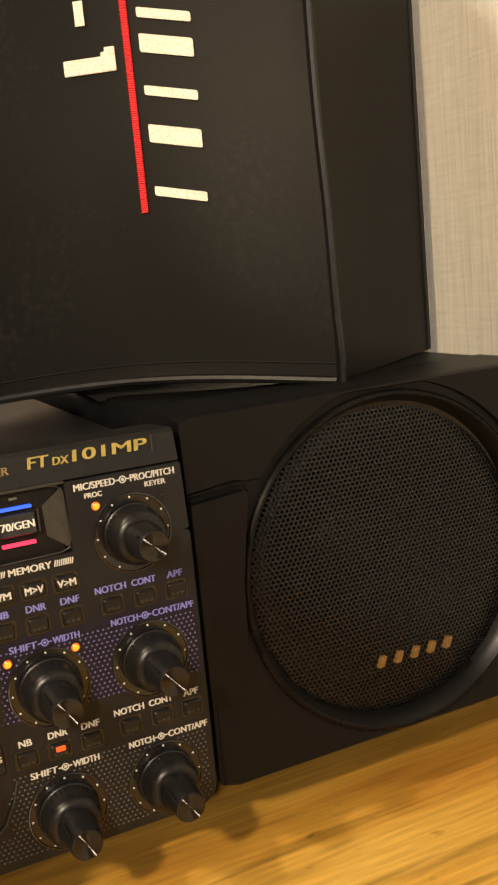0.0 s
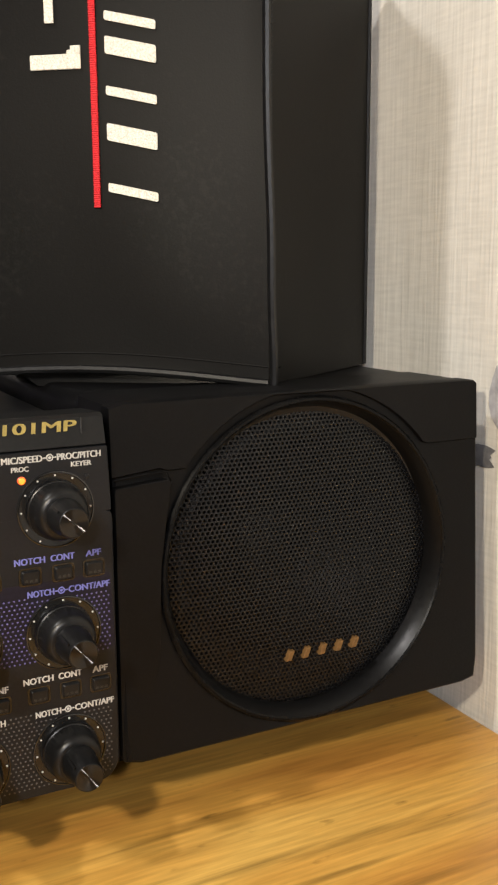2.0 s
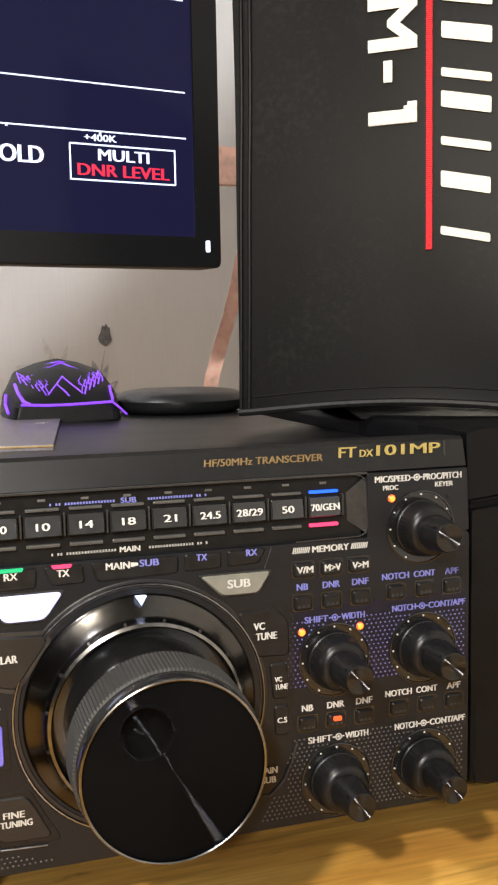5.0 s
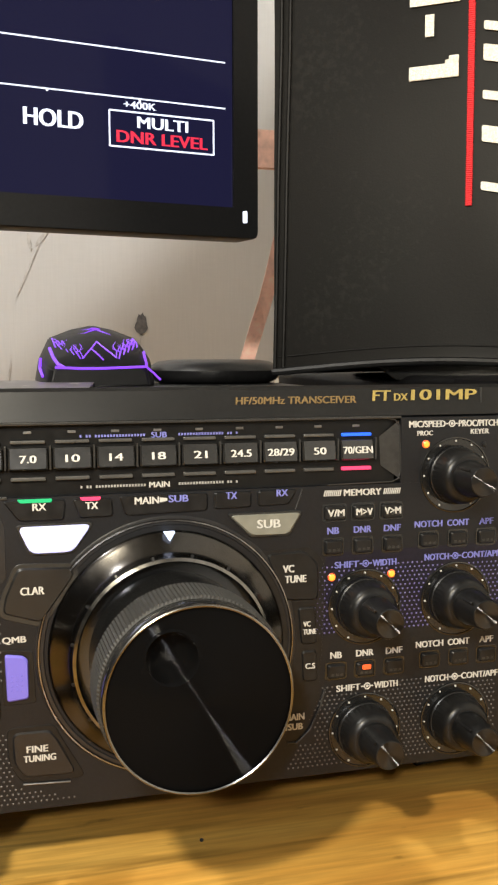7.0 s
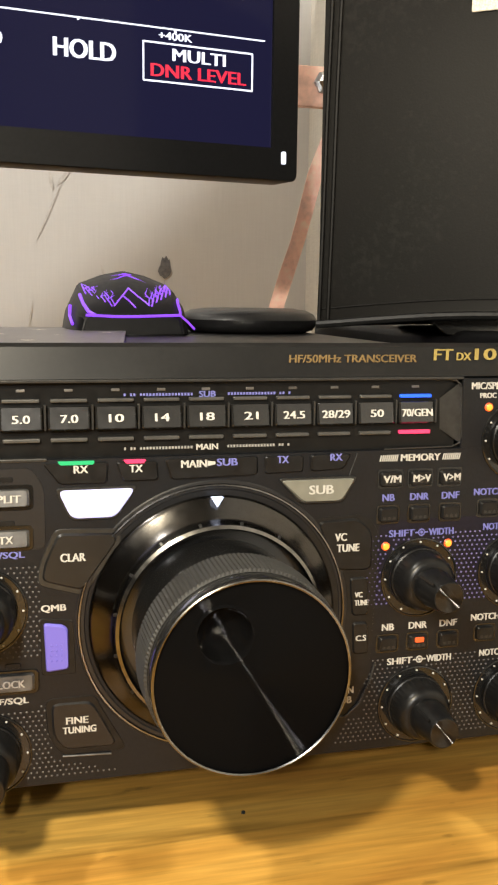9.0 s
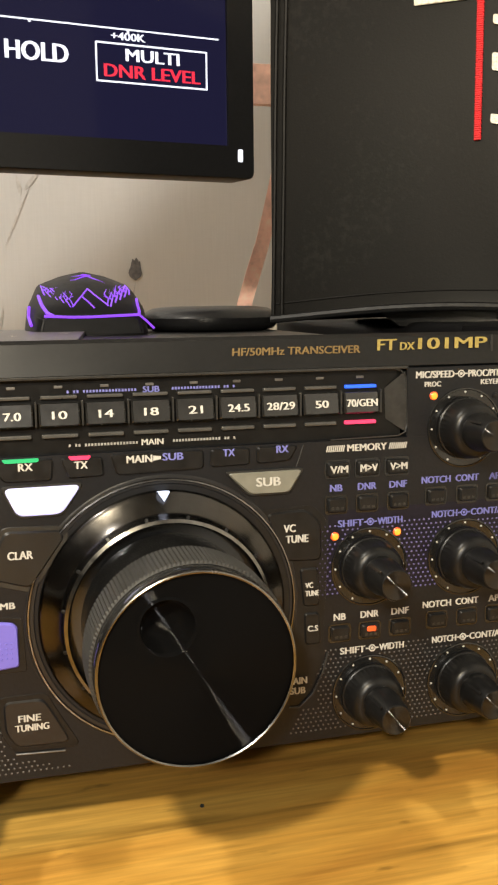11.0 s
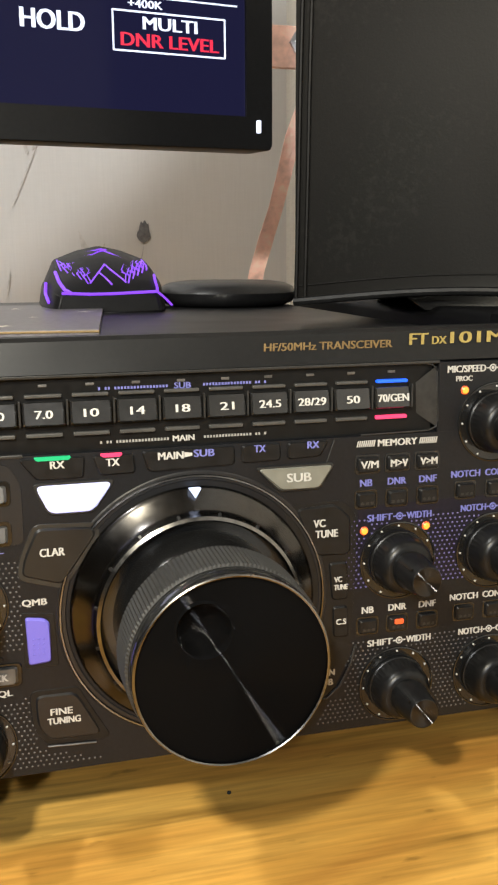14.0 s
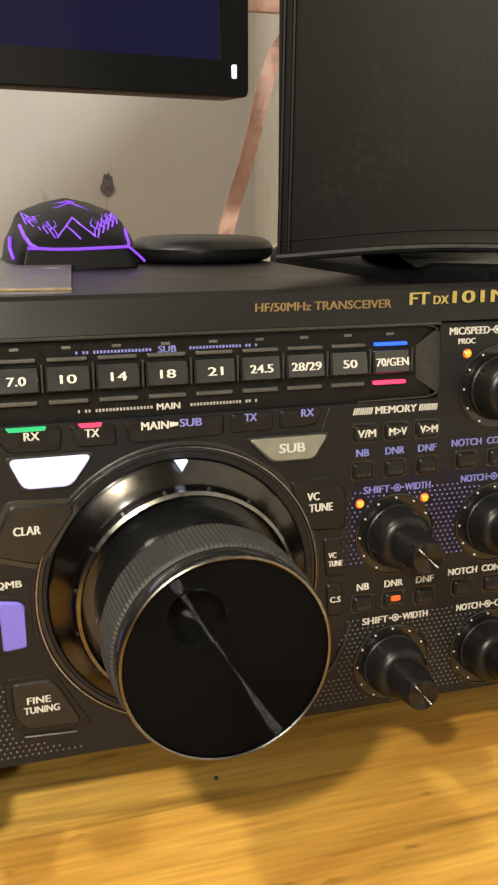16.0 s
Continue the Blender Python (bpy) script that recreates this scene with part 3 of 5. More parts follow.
# ---- keys under the band row ----
plate([(-160.3, 110.6), (-143.3, 110.6), (-143.8, 105.0), (-156.1, 105.0)], -0.9, 1, KEY_DARK, radio, "rx_key", 1.0, 0.5)
plate([(-141.5, 110.6), (-130.5, 110.6), (-130.1, 105.4), (-139.7, 105.2)], -0.9, 1, KEY_DARK, radio, "tx_key", 1.0, 0.5)
plate([(-128.5, 110.9), (-102.9, 110.9), (-102.9, 106.0), (-126.9, 105.4)], -0.9, 1, KEY_DARK, radio, "swap_key", 1.0, 0.5)
plate([(-101.1, 110.9), (-89.9, 110.9), (-89.9, 106.3), (-101.1, 106.0)], -0.9, 1, KEY_DARK, radio, "tx_key", 1.0, 0.5)
plate([(-87.9, 110.9), (-75.9, 110.9), (-78.3, 106.6), (-87.9, 106.3)], -0.9, 1, KEY_DARK, radio, "rx_key", 1.0, 0.5)
plate([(-156.5, 111.0), (-146.9, 111.0), (-147.3, 110.1), (-155.7, 110.1)], -1.2, 0, GREEN_LED, radio, "green_lamp", 0.4, 0.1)
plate([(-139.5, 111.0), (-133.5, 111.0), (-134.1, 110.1), (-138.8, 110.1)], -1.2, 0, PINK_LED, radio, "red_lamp", 0.4, 0.1)
legend("RX", -150.5, 108.9, 3.8, 2.0, WHITE, radio, -0.95, 0.05)
legend("TX", -136.2, 108.7, 3.6, 2.0, WHITE, radio, -0.95, 0.05)
legend("MAIN", -120.7, 109.5, 7.0, 2.0, WHITE, radio, -0.95, 0.05)
part("arrow", prism(bmesh.new(), [(-117.0, 110.2), (-117.0, 108.8), (-114.9, 109.2), (-114.9, 109.9)], -1.15, -0.9), WHITE, radio)
legend("SUB", -111.6, 109.7, 5.8, 2.0, BLUE, radio, -0.95, 0.05)
legend("TX", -96.0, 109.9, 3.4, 2.0, BLUE, radio, -0.95, 0.05)
legend("RX", -80.6, 110.1, 3.6, 2.0, BLUE, radio, -0.95, 0.05)
plate([(-157.5, 104.0), (-135.3, 104.0), (-141.3, 95.2), (-153.5, 95.2)], -0.5, 1, EDGE, radio, "lit_key_rim", 2.0, 0.3)
plate([(-156.5, 103.4), (-136.3, 103.4), (-141.7, 95.9), (-153.1, 95.9)], -1.4, 0.5, LIT, radio, "lit_key", 2.0, 0.5, "lit white key")
plate([(-97.3, 104.5), (-73.9, 104.5), (-78.2, 97.2), (-90.5, 97.2)], -0.9, 1, EDGE, radio, "sub_key_rim", 1.5, 0.3)
plate([(-96.6, 104.0), (-74.7, 104.0), (-78.6, 97.7), (-90.1, 97.7)], -1.5, 0.5, SUBKEY, radio, "sub_key", 1.5, 0.5, "milky grey key")
legend("SUB", -84.9, 101.2, 7.2, 2.5, WHITE, radio, -1.55, 0.05)
part("panel_crease", tube(bmesh.new(), [(-74.1, -0.05, 110.8), (-78.7, -0.05, 98.0)], 0.2), EDGE, radio)

# ---- keys round the dial ----
plate([(-157.5, 93.2), (-141.5, 92.6), (-139.7, 89.6), (-150.1, 74.6), (-162.3, 78.2), (-161.5, 84.0)], -0.25, 1, EDGE, radio, "clar_key_rim", 2.2, 0.2)
plate([(-156.7, 92.0), (-142.1, 91.4), (-141.3, 89.4), (-150.7, 76.2), (-161.1, 79.4), (-160.2, 84.2)], -0.9, 0.5, KEY, radio, "clar_key", 1.6, 0.6)
legend("CLAR", -152.9, 85.5, 6.6, 2.2, WHITE, radio, -0.95, 0.05)
legend("QMB", -158.1, 71.6, 6.6, 2.1, WHITE, radio, 0, 0.05)
plate([(-161.8, 69.2), (-153.1, 68.2), (-152.5, 53.2), (-161.5, 53.2)], -0.2, 1, KEY_DARK, radio, "qmb_recess", 1.0, 0.2)
plate([(-160.8, 67.9), (-155.9, 67.2), (-154.5, 66.0), (-154.5, 54.9), (-160.4, 54.4)], -1.3, 0.5, QMB, radio, "qmb_key", 0.9, 0.5, "violet lit key")
qd = bmesh.new()
for i in range(3):
    for j in range(4):
        bmesh.ops.create_icosphere(qd, subdivisions=1, radius=0.28, matrix=Matrix.Translation((-158.9 + 1.3 * i, -1.3, 57.6 + 1.4 * j)))
tagged(part("grip_dots", qd, QMB, radio), kind="stuff")
plate([(-160.9, 46.6), (-147.5, 46.6), (-145.9, 43.0), (-138.9, 30.2), (-156.7, 30.2), (-160.3, 36.0)], -0.25, 1, KEY_DARK, radio, "fine_key_rim", 2.5, 0.2)
plate([(-159.3, 45.2), (-148.7, 45.2), (-146.5, 42.0), (-141.7, 31.8), (-156.1, 31.8), (-159.1, 36.4)], -0.8, 0.5, PANEL_LOW, radio, "fine_key", 2.0, 0.6)
legend("FINE", -152.5, 40.2, 6.0, 1.9, WHITE, radio, -0.85, 0.05)
legend("TUNING", -151.9, 37.5, 9.0, 1.9, WHITE, radio, -0.85, 0.05)
part("chrome_rule", tube(bmesh.new(), [(-156.5, -0.4, 30.0), (-148, -0.6, 29.7), (-143.4, -0.4, 29.4)], 0.3), KEY_METAL, radio)
plate([(-89.0, 92.6), (-71.4, 93.4), (-67.2, 89.0), (-67.0, 76.0), (-68.6, 46.0), (-74.4, 33.6), (-79.0, 33.0), (-80, 60)], -0.12, 1, KEY_DARK, radio, "tune_plate", 2.0, 0.1)
plate([(-85.4, 91.8), (-73.4, 92.4), (-69.0, 88.2), (-69.0, 77.0), (-79.6, 77.4), (-82.0, 83.0)], -0.8, 0.5, KEY_DARK, radio, "tune_key", 2.0, 0.6)
legend("VC", -78.6, 87.2, 3.6, 2.2, WHITE, radio, -0.9, 0.05)
legend("TUNE", -76.4, 84.0, 6.8, 2.2, WHITE, radio, -0.9, 0.05)
plate([(-75.4, 75.0), (-70.0, 75.0), (-69.6, 63.6), (-74.4, 63.6)], -0.8, 0.5, KEY_DARK, radio, "vc_key", 1.2, 0.5)
legend("VC", -72.8, 70.0, 2.4, 1.6, WHITE, radio, -0.9, 0.05)
legend("TUNE", -71.9, 67.6, 4.2, 1.6, WHITE, radio, -0.9, 0.05)
plate([(-74.2, 61.6), (-69.6, 61.6), (-69.2, 52.0), (-73.8, 52.0)], -0.8, 0.5, KEY_DARK, radio, "cs_key", 1.2, 0.5)
legend("C.S", -71.7, 57.0, 3.2, 1.7, WHITE, radio, -0.9, 0.05)
legend("MAIN", -76.6, 41.6, 6.2, 2.0, WHITE, radio, -0.95, 0.05)
legend("/SUB", -76.8, 38.6, 5.6, 2.0, WHITE, radio, -0.95, 0.05)
part("swoosh", tube(bmesh.new(), [(-66.8, -0.2, 49.0), (-68.4, -0.5, 43.4), (-71.6, -0.6, 37.0), (-75.8, -0.4, 33.2), (-78.6, -0.2, 33.4)], 0.35), EDGE, radio)

# ---- memory keys and the small keys ----
legend("MEMORY", -54.9, 109.2, 12.2, 2.0, WHITE, radio, 0.0, 0.05)
for a, b in ((-67.4, -61.8), (-48.2, -42.6)):
    bm = bmesh.new()
    for k in range(9):
        x = a + (b - a) * k / 9
        prism(bm, [(x, 108.3), (x + 0.35, 108.3), (x + 0.75, 110.1), (x + 0.4, 110.1)], -0.12, 0.05)
    tagged(part("hatching", bm, WHITE, radio), kind="stuff")


def small_key(x, z, w, h, material, parent=radio):
    well = plate(rect(x - w / 2 - 0.8, x + w / 2 + 0.8, z - h / 2 - 0.8, z + h / 2 + 0.8), -0.12, 0.5, GLOSS, parent, "key_well", 1.2, 0.1)
    cap = plate(rect(x - w / 2, x + w / 2, z - h / 2, z + h / 2), -1.3, 0.3, material, parent, "small_key", 0.8, 0.5)
    bm = bmesh.new()
    for k in (-1, 0, 1):
        box(bm, x + k * w * 0.26 - 0.4, x + k * w * 0.26 + 0.4, -1.36, -1.2, z - h * 0.3, z - h * 0.12)
    part("key_mark", bm, EDGE, cap)
    return cap


for x, word in ((-63.9, "V/M"), (-54.8, "M>V"), (-45.6, "V>M")):
    small_key(x, 103.2, 6.4, 4.2, KEY_DARK)
    legend(word, x, 103.4, 5.4, 2.1, WHITE, radio, -1.4, 0.05)
for z, ink, cols in ((97.8, BLUE, ((-64.3, "NB", 3.8), (-54.8, "DNR", 5.8), (-45.1, "DNF", 5.6))),
                     (98.4, BLUE, ((-33.0, "NOTCH", 9.4), (-22.9, "CONT", 7.6), (-13.2, "APF", 5.0))),
                     (59.3, WHITE, ((-63.1, "NB", 3.8), (-53.7, "DNR", 5.8), (-44.0, "DNF", 5.6))),
                     (60.3, WHITE, ((-32.0, "NOTCH", 9.4), (-22.0, "CONT", 7.6), (-12.3, "APF", 5.0)))):
    for x, word, w in cols:
        legend(word, x, z, w, 2.0, ink, radio, 0.0, 0.05)
        small_key(x, z - 4.9, 5.6, 4.2, KEY_DARK)


def ring_word(a, b, x0, x1, z, ink):
    """Two words with a ringed dot between them, as over each double knob."""
    wa, wb = len(a), len(b)
    span = x1 - x0 - 4.4
    la, lb = span * wa / (wa + wb), span * wb / (wa + wb)
    legend(a, x0 + la / 2, z, la, 2.0, ink, radio, 0, 0.05)
    legend(b, x1 - lb / 2, z, lb, 2.0, ink, radio, 0, 0.05)
    cx = x0 + la + 2.2
    bm = bmesh.new()
    lathe(bm, [(0.75, -0.12), (1.1, -0.12), (1.1, 0.05), (0.75, 0.05)], cx, z, 16, closed=True)
    lathe(bm, [(0, -0.12), (0.45, -0.12), (0.45, 0.05)], cx, z, 10)
    box(bm, cx - 2.0, cx - 1.1, -0.12, 0.05, z - 0.18, z + 0.18)
    box(bm, cx + 1.1, cx + 2.0, -0.12, 0.05, z - 0.18, z + 0.18)
    part("ring_mark", bm, ink, radio)


ring_word("SHIFT", "WIDTH", -63.8, -43.6, 87.2, BLUE)
ring_word("SHIFT", "WIDTH", -63.0, -42.6, 48.7, WHITE)
ring_word("NOTCH", "CONT/APF", -34.2, -8.2, 87.9, BLUE)
ring_word("NOTCH", "CONT/APF", -33.4, -8.0, 49.0, WHITE)
ring_word("MIC/SPEED", "PROC/PITCH", -40.0, -9.8, 129.4, WHITE)
ring_word("SUB AF", "RF/SQL", -189.0, -165.2, 86.6, BLUE)
ring_word("MAIN AF", "RF/SQL", -190.2, -165.0, 46.7, WHITE)
legend("PROC", -34.6, 126.6, 5.2, 1.5, WHITE, radio, 0.05, 0.05)
legend("KEYER", -16.0, 126.8, 6.4, 1.5, WHITE, radio, 0.05, 0.05)


def led(x, z, r=1.25):
    rim = part("led", lathe(bmesh.new(), [(0, -0.7), (r * 0.6, -0.6), (r, -0.2), (r, 0.4)], x, z, 20), ORANGE, radio, "lit orange indicator lamp", smooth=True)
    part("led_core", lathe(bmesh.new(), [(0, -0.95), (r * 0.5, -0.85), (r * 0.78, -0.55)], x, z, 16), ORANGE_CORE, rim)


led(-64.7, 83.6)
led(-45.3, 83.6)
led(-34.3, 123.2)
plate(rect(-55.0, -52.2, 54.5, 56.0), -1.8, -0.5, ORANGE, radio, "led", 0.5, 0.2, "lit orange indicator lamp")
part("led_off", lathe(bmesh.new(), [(0, -0.5), (0.8, -0.3), (0.9, 0.2)], -14.4, 122.6, 14), KEY_DARK, radio)

# ---- left-hand keys ----
plate([(-205, 108.8), (-163.0, 109.6), (-159.8, 104.0), (-159.8, 88.0), (-205, 88.0)], -0.15, 1, PANEL_LOW, radio, "key_field", 2.0, 0.15)
for x, z, word in ((-184.0, 102.0, "SYNC"), (-169.6, 101.9, "SPLIT"), (-183.6, 91.2, "RX"), (-169.8, 91.2, "TX")):
    plate(rect(x - 7.0, x + 7.0, z - 3.4, z + 3.4), -0.3, 0.5, GLOSS, radio, "key_well", 1.5, 0.15)
    tipped(plate(rect(x - 5.9, x + 5.9, z - 2.3, z + 2.3), -1.6, 0.5, KEY_METAL, radio, "metal_key", 0.9, 0.7), x, -1.2, z, -8)
    legend(word, x, z, {2: 3.6, 4: 7.2, 5: 7.6}[len(word)], 2.0, WHITE, radio, -1.95, 0.05)
for x, z in ((-183.6, 106.6), (-169.6, 106.6), (-183.6, 95.2), (-169.5, 95.2), (-183.4, 56.0), (-168.9, 56.6)):
    plate(rect(x - 2.0, x + 2.0, z - 0.7, z + 0.7), -0.35, 0.4, KEY_DARK, radio, "led_off", 0.6, 0.2)
legend("CLAR", -177.2, 96.6, 7.0, 2.1, WHITE, radio, -0.2, 0.05)
plate(rect(-191.6, -162.2, 48.8, 55.4), -0.5, 0.5, GLOSS, radio, "key_tray", 1.5, 0.3)
for x, word in ((-183.8, "FAST"), (-169.4, "LOCK")):
    tipped(plate(rect(x - 6.0, x + 6.0, 50.0, 54.6), -2.0, 0.5, KEY_METAL, radio, "metal_key", 1.0, 0.7), x, -1.5, 52.3, -8)
    legend(word, x, 52.4, 7.0, 2.0, WHITE, radio, -2.35, 0.05)


# ---- knobs ----
def double_knob(x, z, tip=20.0, body=9.0, turn=-50.0, tall=False):
    k = new("double_knob")
    k.parent = radio
    k.location = (x / 1000, 0, z / 1000)
    part("bezel", lathe(bmesh.new(), [(11.9, 0.1), (11.8, -0.4), (11.4, -0.5), (11.2, -0.25), (9.2, -0.15)], 0, 0, 48), GLOSS, k, smooth=True)
    ridge = lambda n, r, y: r * (1.0 + (0.026 if n % 2 else 0.0)) if -body + 2.2 < y < -1.5 else r
    part("outer_knob", lathe(bmesh.new(), [(9.0, 0.2), (8.9, -1.6), (8.6, -1.8), (8.1, -body + 3.0), (7.9, -body + 1.9), (7.5, -body + 1.0), (6.8, -body + 0.35), (5.9, -body), (0, -body)], 0, 0, 84, ripple=ridge), KNOB, k, smooth=True)
    r0 = 5.9 if tall else 5.5
    part("inner_knob", lathe(bmesh.new(), [(r0 - 0.2, -body + 0.5), (r0, -body - 0.4), (r0, -body - 2.6), (r0 - 0.25, -body - 3.4), (r0 - 0.9, -tip + 0.7), (r0 - 1.15, -tip + 0.1), (r0 - 1.4, -tip)], 0, 0, 48), KNOB, k, smooth=True)
    part("end_cap", lathe(bmesh.new(), [(r0 - 1.4, -tip), (r0 - 1.6, -tip + 0.05), (0, -tip + 0.9)], 0, 0, 48), SPUN_CAP, k, smooth=True)
    dots = bmesh.new()
    for n in range(11):
        a = radians(90 + 150 - 30 * n)
        bmesh.ops.create_icosphere(dots, subdivisions=1, radius=0.35, matrix=Matrix.Translation((10.6 * math.cos(a), -0.4, 10.6 * math.sin(a))))
    part("scale_dots", dots, WHITE, k, "ring of white index dots")
    a = radians(turn)
    bm = bmesh.new()
    box(bm, -0.35, 0.35, -tip + 1.4, -body - 0.8, r0 - 0.25, r0 + 0.06)
    bmesh.ops.rotate(bm, verts=bm.verts, matrix=Matrix.Rotation(a, 3, "Y"))
    part("pointer", bm, GREY_INK if tall else KNOB, k)
    return k


for x, z in ((-54.0, 73.8), (-53.6, 34.9), (-23.4, 74.2), (-23.0, 35.4)):
    double_knob(x, z)
double_knob(-24.3, 113.4, 18.5, 9.0)
double_knob(-176.5, 71.7, 20, 9, 30, True)
double_knob(-176.3, 32.1, 20, 9, -150, True)

# ---- the main dial ----
dial = new("main_dial")
dial.parent = radio
dial.location = (-0.1146, 0, 0.0660)
dial.scale = (0.988, 0.99, 0.988)
part("dial_bezel", lathe(bmesh.new(), [(35.0, 0.3), (34.8, -0.6), (34.2, -1.3), (33.7, -1.6), (31.4, -3.3), (29.6, -4.8), (29.0, -5.8), (28.7, -7.8)], 0, 0, 96), CONE_RING, dial, smooth=True)
part("chrome_ring", lathe(bmesh.new(), [(28.8, -7.7), (28.6, -9.0), (27.7, -9.6), (27.2, -9.0), (26.6, -4.0)], 0, 0, 96), SPUN, dial, smooth=True)
for n in range(16):
    a = radians(22.5 * n + 11)
    bm = bmesh.new()
    box(bm, -0.45, 0.45, -0.08, 0.4, -0.9, 0.9, 0.15, 1)
    ob = part("bezel_notch", bm, KEY_DARK, dial)
    ob.matrix_basis = Matrix.Rotation(a, 4, "Y") @ Matrix.Translation((0, -0.0086, 0.0288)) @ Matrix.Rotation(radians(-33), 4, "X")
part("skirt", lathe(bmesh.new(), [(26.8, -5.0), (23.9, -5.4), (23.6, -12.0), (23.4, -24.6), (24.2, -24.9)], 0, 0, 72), GLOSS, dial, smooth=True)
knurl = lambda n, r, y: r + (0.3 if n % 2 else 0.0) if -38.4 < y < -25.0 else r
part("knurled_grip", lathe(bmesh.new(), [(23.6, -24.5), (24.9, -24.7), (25.2, -25.2), (25.2, -28.0), (24.9, -38.0), (24.4, -38.8)], 0, 0, 280, ripple=knurl), KNURL, dial, smooth=False)
part("rim", lathe(bmesh.new(), [(24.2, -38.5), (24.4, -39.4), (24.5, -43.0), (24.3, -43.8), (23.9, -44.1)], 0, 0, 96), GLOSS, dial, smooth=True)
part("rim_edge", lathe(bmesh.new(), [(24.4, -43.7), (24.25, -44.2), (23.95, -44.4), (23.6, -44.2)], 0, 0, 96), TURNED_EDGE, dial, "bright turned metal edge", smooth=True)


def dial_face():
    """A gently domed turned face with a round finger dimple."""
    bm = bmesh.new()
    R, cx, cz, rd = 23.6, -7.2, 11.6, 6.4
    seg = 72
    rings = []
    dome = lambda x, z: -45.9 + 2.6 * (x * x + z * z) / (R * R)
    for f in (0.0, 0.12, 0.3, 0.5, 0.7, 0.88, 1.0):
        r = R + (rd + 0.6 - R) * f
        rim = [(cx * f + r * math.cos(2 * math.pi * k / seg), cz * f + r * math.sin(2 * math.pi * k / seg)) for k in range(seg)]
        rings.append([bm.verts.new((x, dome(x, z), z)) for x, z in rim])
    for r, y in ((rd + 0.15, -44.95), (rd, -44.5), (rd * 0.86, -42.4), (rd * 0.6, -40.7), (rd * 0.3, -40.1)):
        rings.append([bm.verts.new((cx + r * math.cos(2 * math.pi * k / seg), y, cz + r * math.sin(2 * math.pi * k / seg))) for k in range(seg)])
    for a, b in zip(rings, rings[1:]):
        for k in range(seg):
            j = (k + 1) % seg
            bm.faces.new((a[k], a[j], b[j], b[k]))
    bm.faces.new(rings[-1])
    return part("dial_face", bm, DIAL_FACE, dial, "glossy black turned face with finger dimple", smooth=True)


dial_face()
part("index_mark", prism(bmesh.new(), [(-116.3, 100.5), (-113.1, 100.5), (-114.7, 97.9)], -3.6, -1.6), TRI_LIT, radio, "small lit white triangle")
part("well_lip", lathe(bmesh.new(), [(37.7, -0.2), (37.4, -0.8), (37.0, -0.9), (36.7, -0.3)], -114.5, 66.2, 96), SPUN, radio, smooth=True)
part("dial_well", lathe(bmesh.new(), [(38.5, 0.1), (38.0, -0.3), (36.0, -0.35), (35.6, 0.1)], -114.3, 66.4, 96), PANEL_LOW, radio, smooth=True)


def dot_field(material, keep, x0, x1, z0, z1, pitch=1.55, r=0.33):
    """Small raised dots in a staggered grid, left out where keep says no."""
    verts, faces = [], []
    rows = int((z1 - z0) / (pitch * 0.866))
    for j in range(rows):
        z = z0 + j * pitch * 0.866
        for i in range(int((x1 - x0) / pitch)):
            x = x0 + (i + 0.5 * (j % 2)) * pitch
            if not keep(x, z):
                continue
            b = len(verts)
            verts.append((x / 1000, -0.00022, z / 1000))
            for k in range(6):
                a = math.pi * k / 3
                verts.append(((x + r * math.cos(a)) / 1000, -0.00003, (z + r * math.sin(a)) / 1000))
            faces += [(b, b + 1 + (k + 1) % 6, b + 1 + k) for k in range(6)]
    me = bpy.data.meshes.new("raised_dots")
    me.from_pydata(verts, [], faces)
    me.materials.append(material)
    ob = new("raised_dots", me)
    ob.parent = radio
    return tagged(ob, kind="stuff")


plate([(-67.4, 66.2), (-66.6, 91.0), (-8.0, 91.6), (-7.0, 66.6)], -0.02, 1, ZONE, radio, "violet_field", 1.5, 0.01)
CENTRES = [(-54.0, 73.8), (-53.6, 34.9), (-23.4, 74.2), (-23.0, 35.4), (-176.5, 71.7), (-176.3, 32.1)]
clear = lambda x, z: all(math.hypot(x - a, z - b) > 11.9 for a, b in CENTRES)
dot_field(DOT_BLUE, lambda x, z: clear(x, z) and not (-64.5 < x < -43 and z > 85.6) and not (-35 < x < -7.6 and z > 86.2)
          and math.hypot(x + 64.7, z - 83.6) > 2 and math.hypot(x + 45.3, z - 83.6) > 2, -70.0, -7.4, 66.5, 89.2)
dot_field(DOT, lambda x, z: clear(x, z) and not (-64 < x < -42 and z > 47) and not (-34.4 < x < -7.4 and z > 47.2)
          and not (x < -68 and z > 47 - 2.0 * (-68 - x)) and math.hypot(x + 114.3, z - 66.4) > 39.5 and not (x < -70 and z > 33), -86.0, -7.4, 25.2, 51.0)
dot_field(DOT, lambda x, z: clear(x, z) and not (-191 < x < -163 and z > 43.6) and z < 46.6 - 0.0 * x and not (x > -159.5 and z > 29 - 0.25 * (x + 159)), -206, -139.5, 24.5, 47.0)
dot_field(DOT, lambda x, z: clear(x, z) and not (z > 84.2 and x > -190), -206, -160.5, 59.0, 87.0)


# ---- the loudspeaker ----
spk = thing("loudspeaker", (68, 0, 0), "matt black desktop loudspeaker with round perforated grille, beside the radio", "speaker")
spk.location = (0, 0, 0)
SX, SZ, SR = 68.5, 83.0, 56.6
lean = lambda z: max(0.0, (z - 24) * 0.055)
spk_back = box(bmesh.new(), -4.0, 143.0, 40, 260, 25, 142.4, 4.5, 3)
part("cabinet", spk_back, SPEAKER, spk, smooth=True)


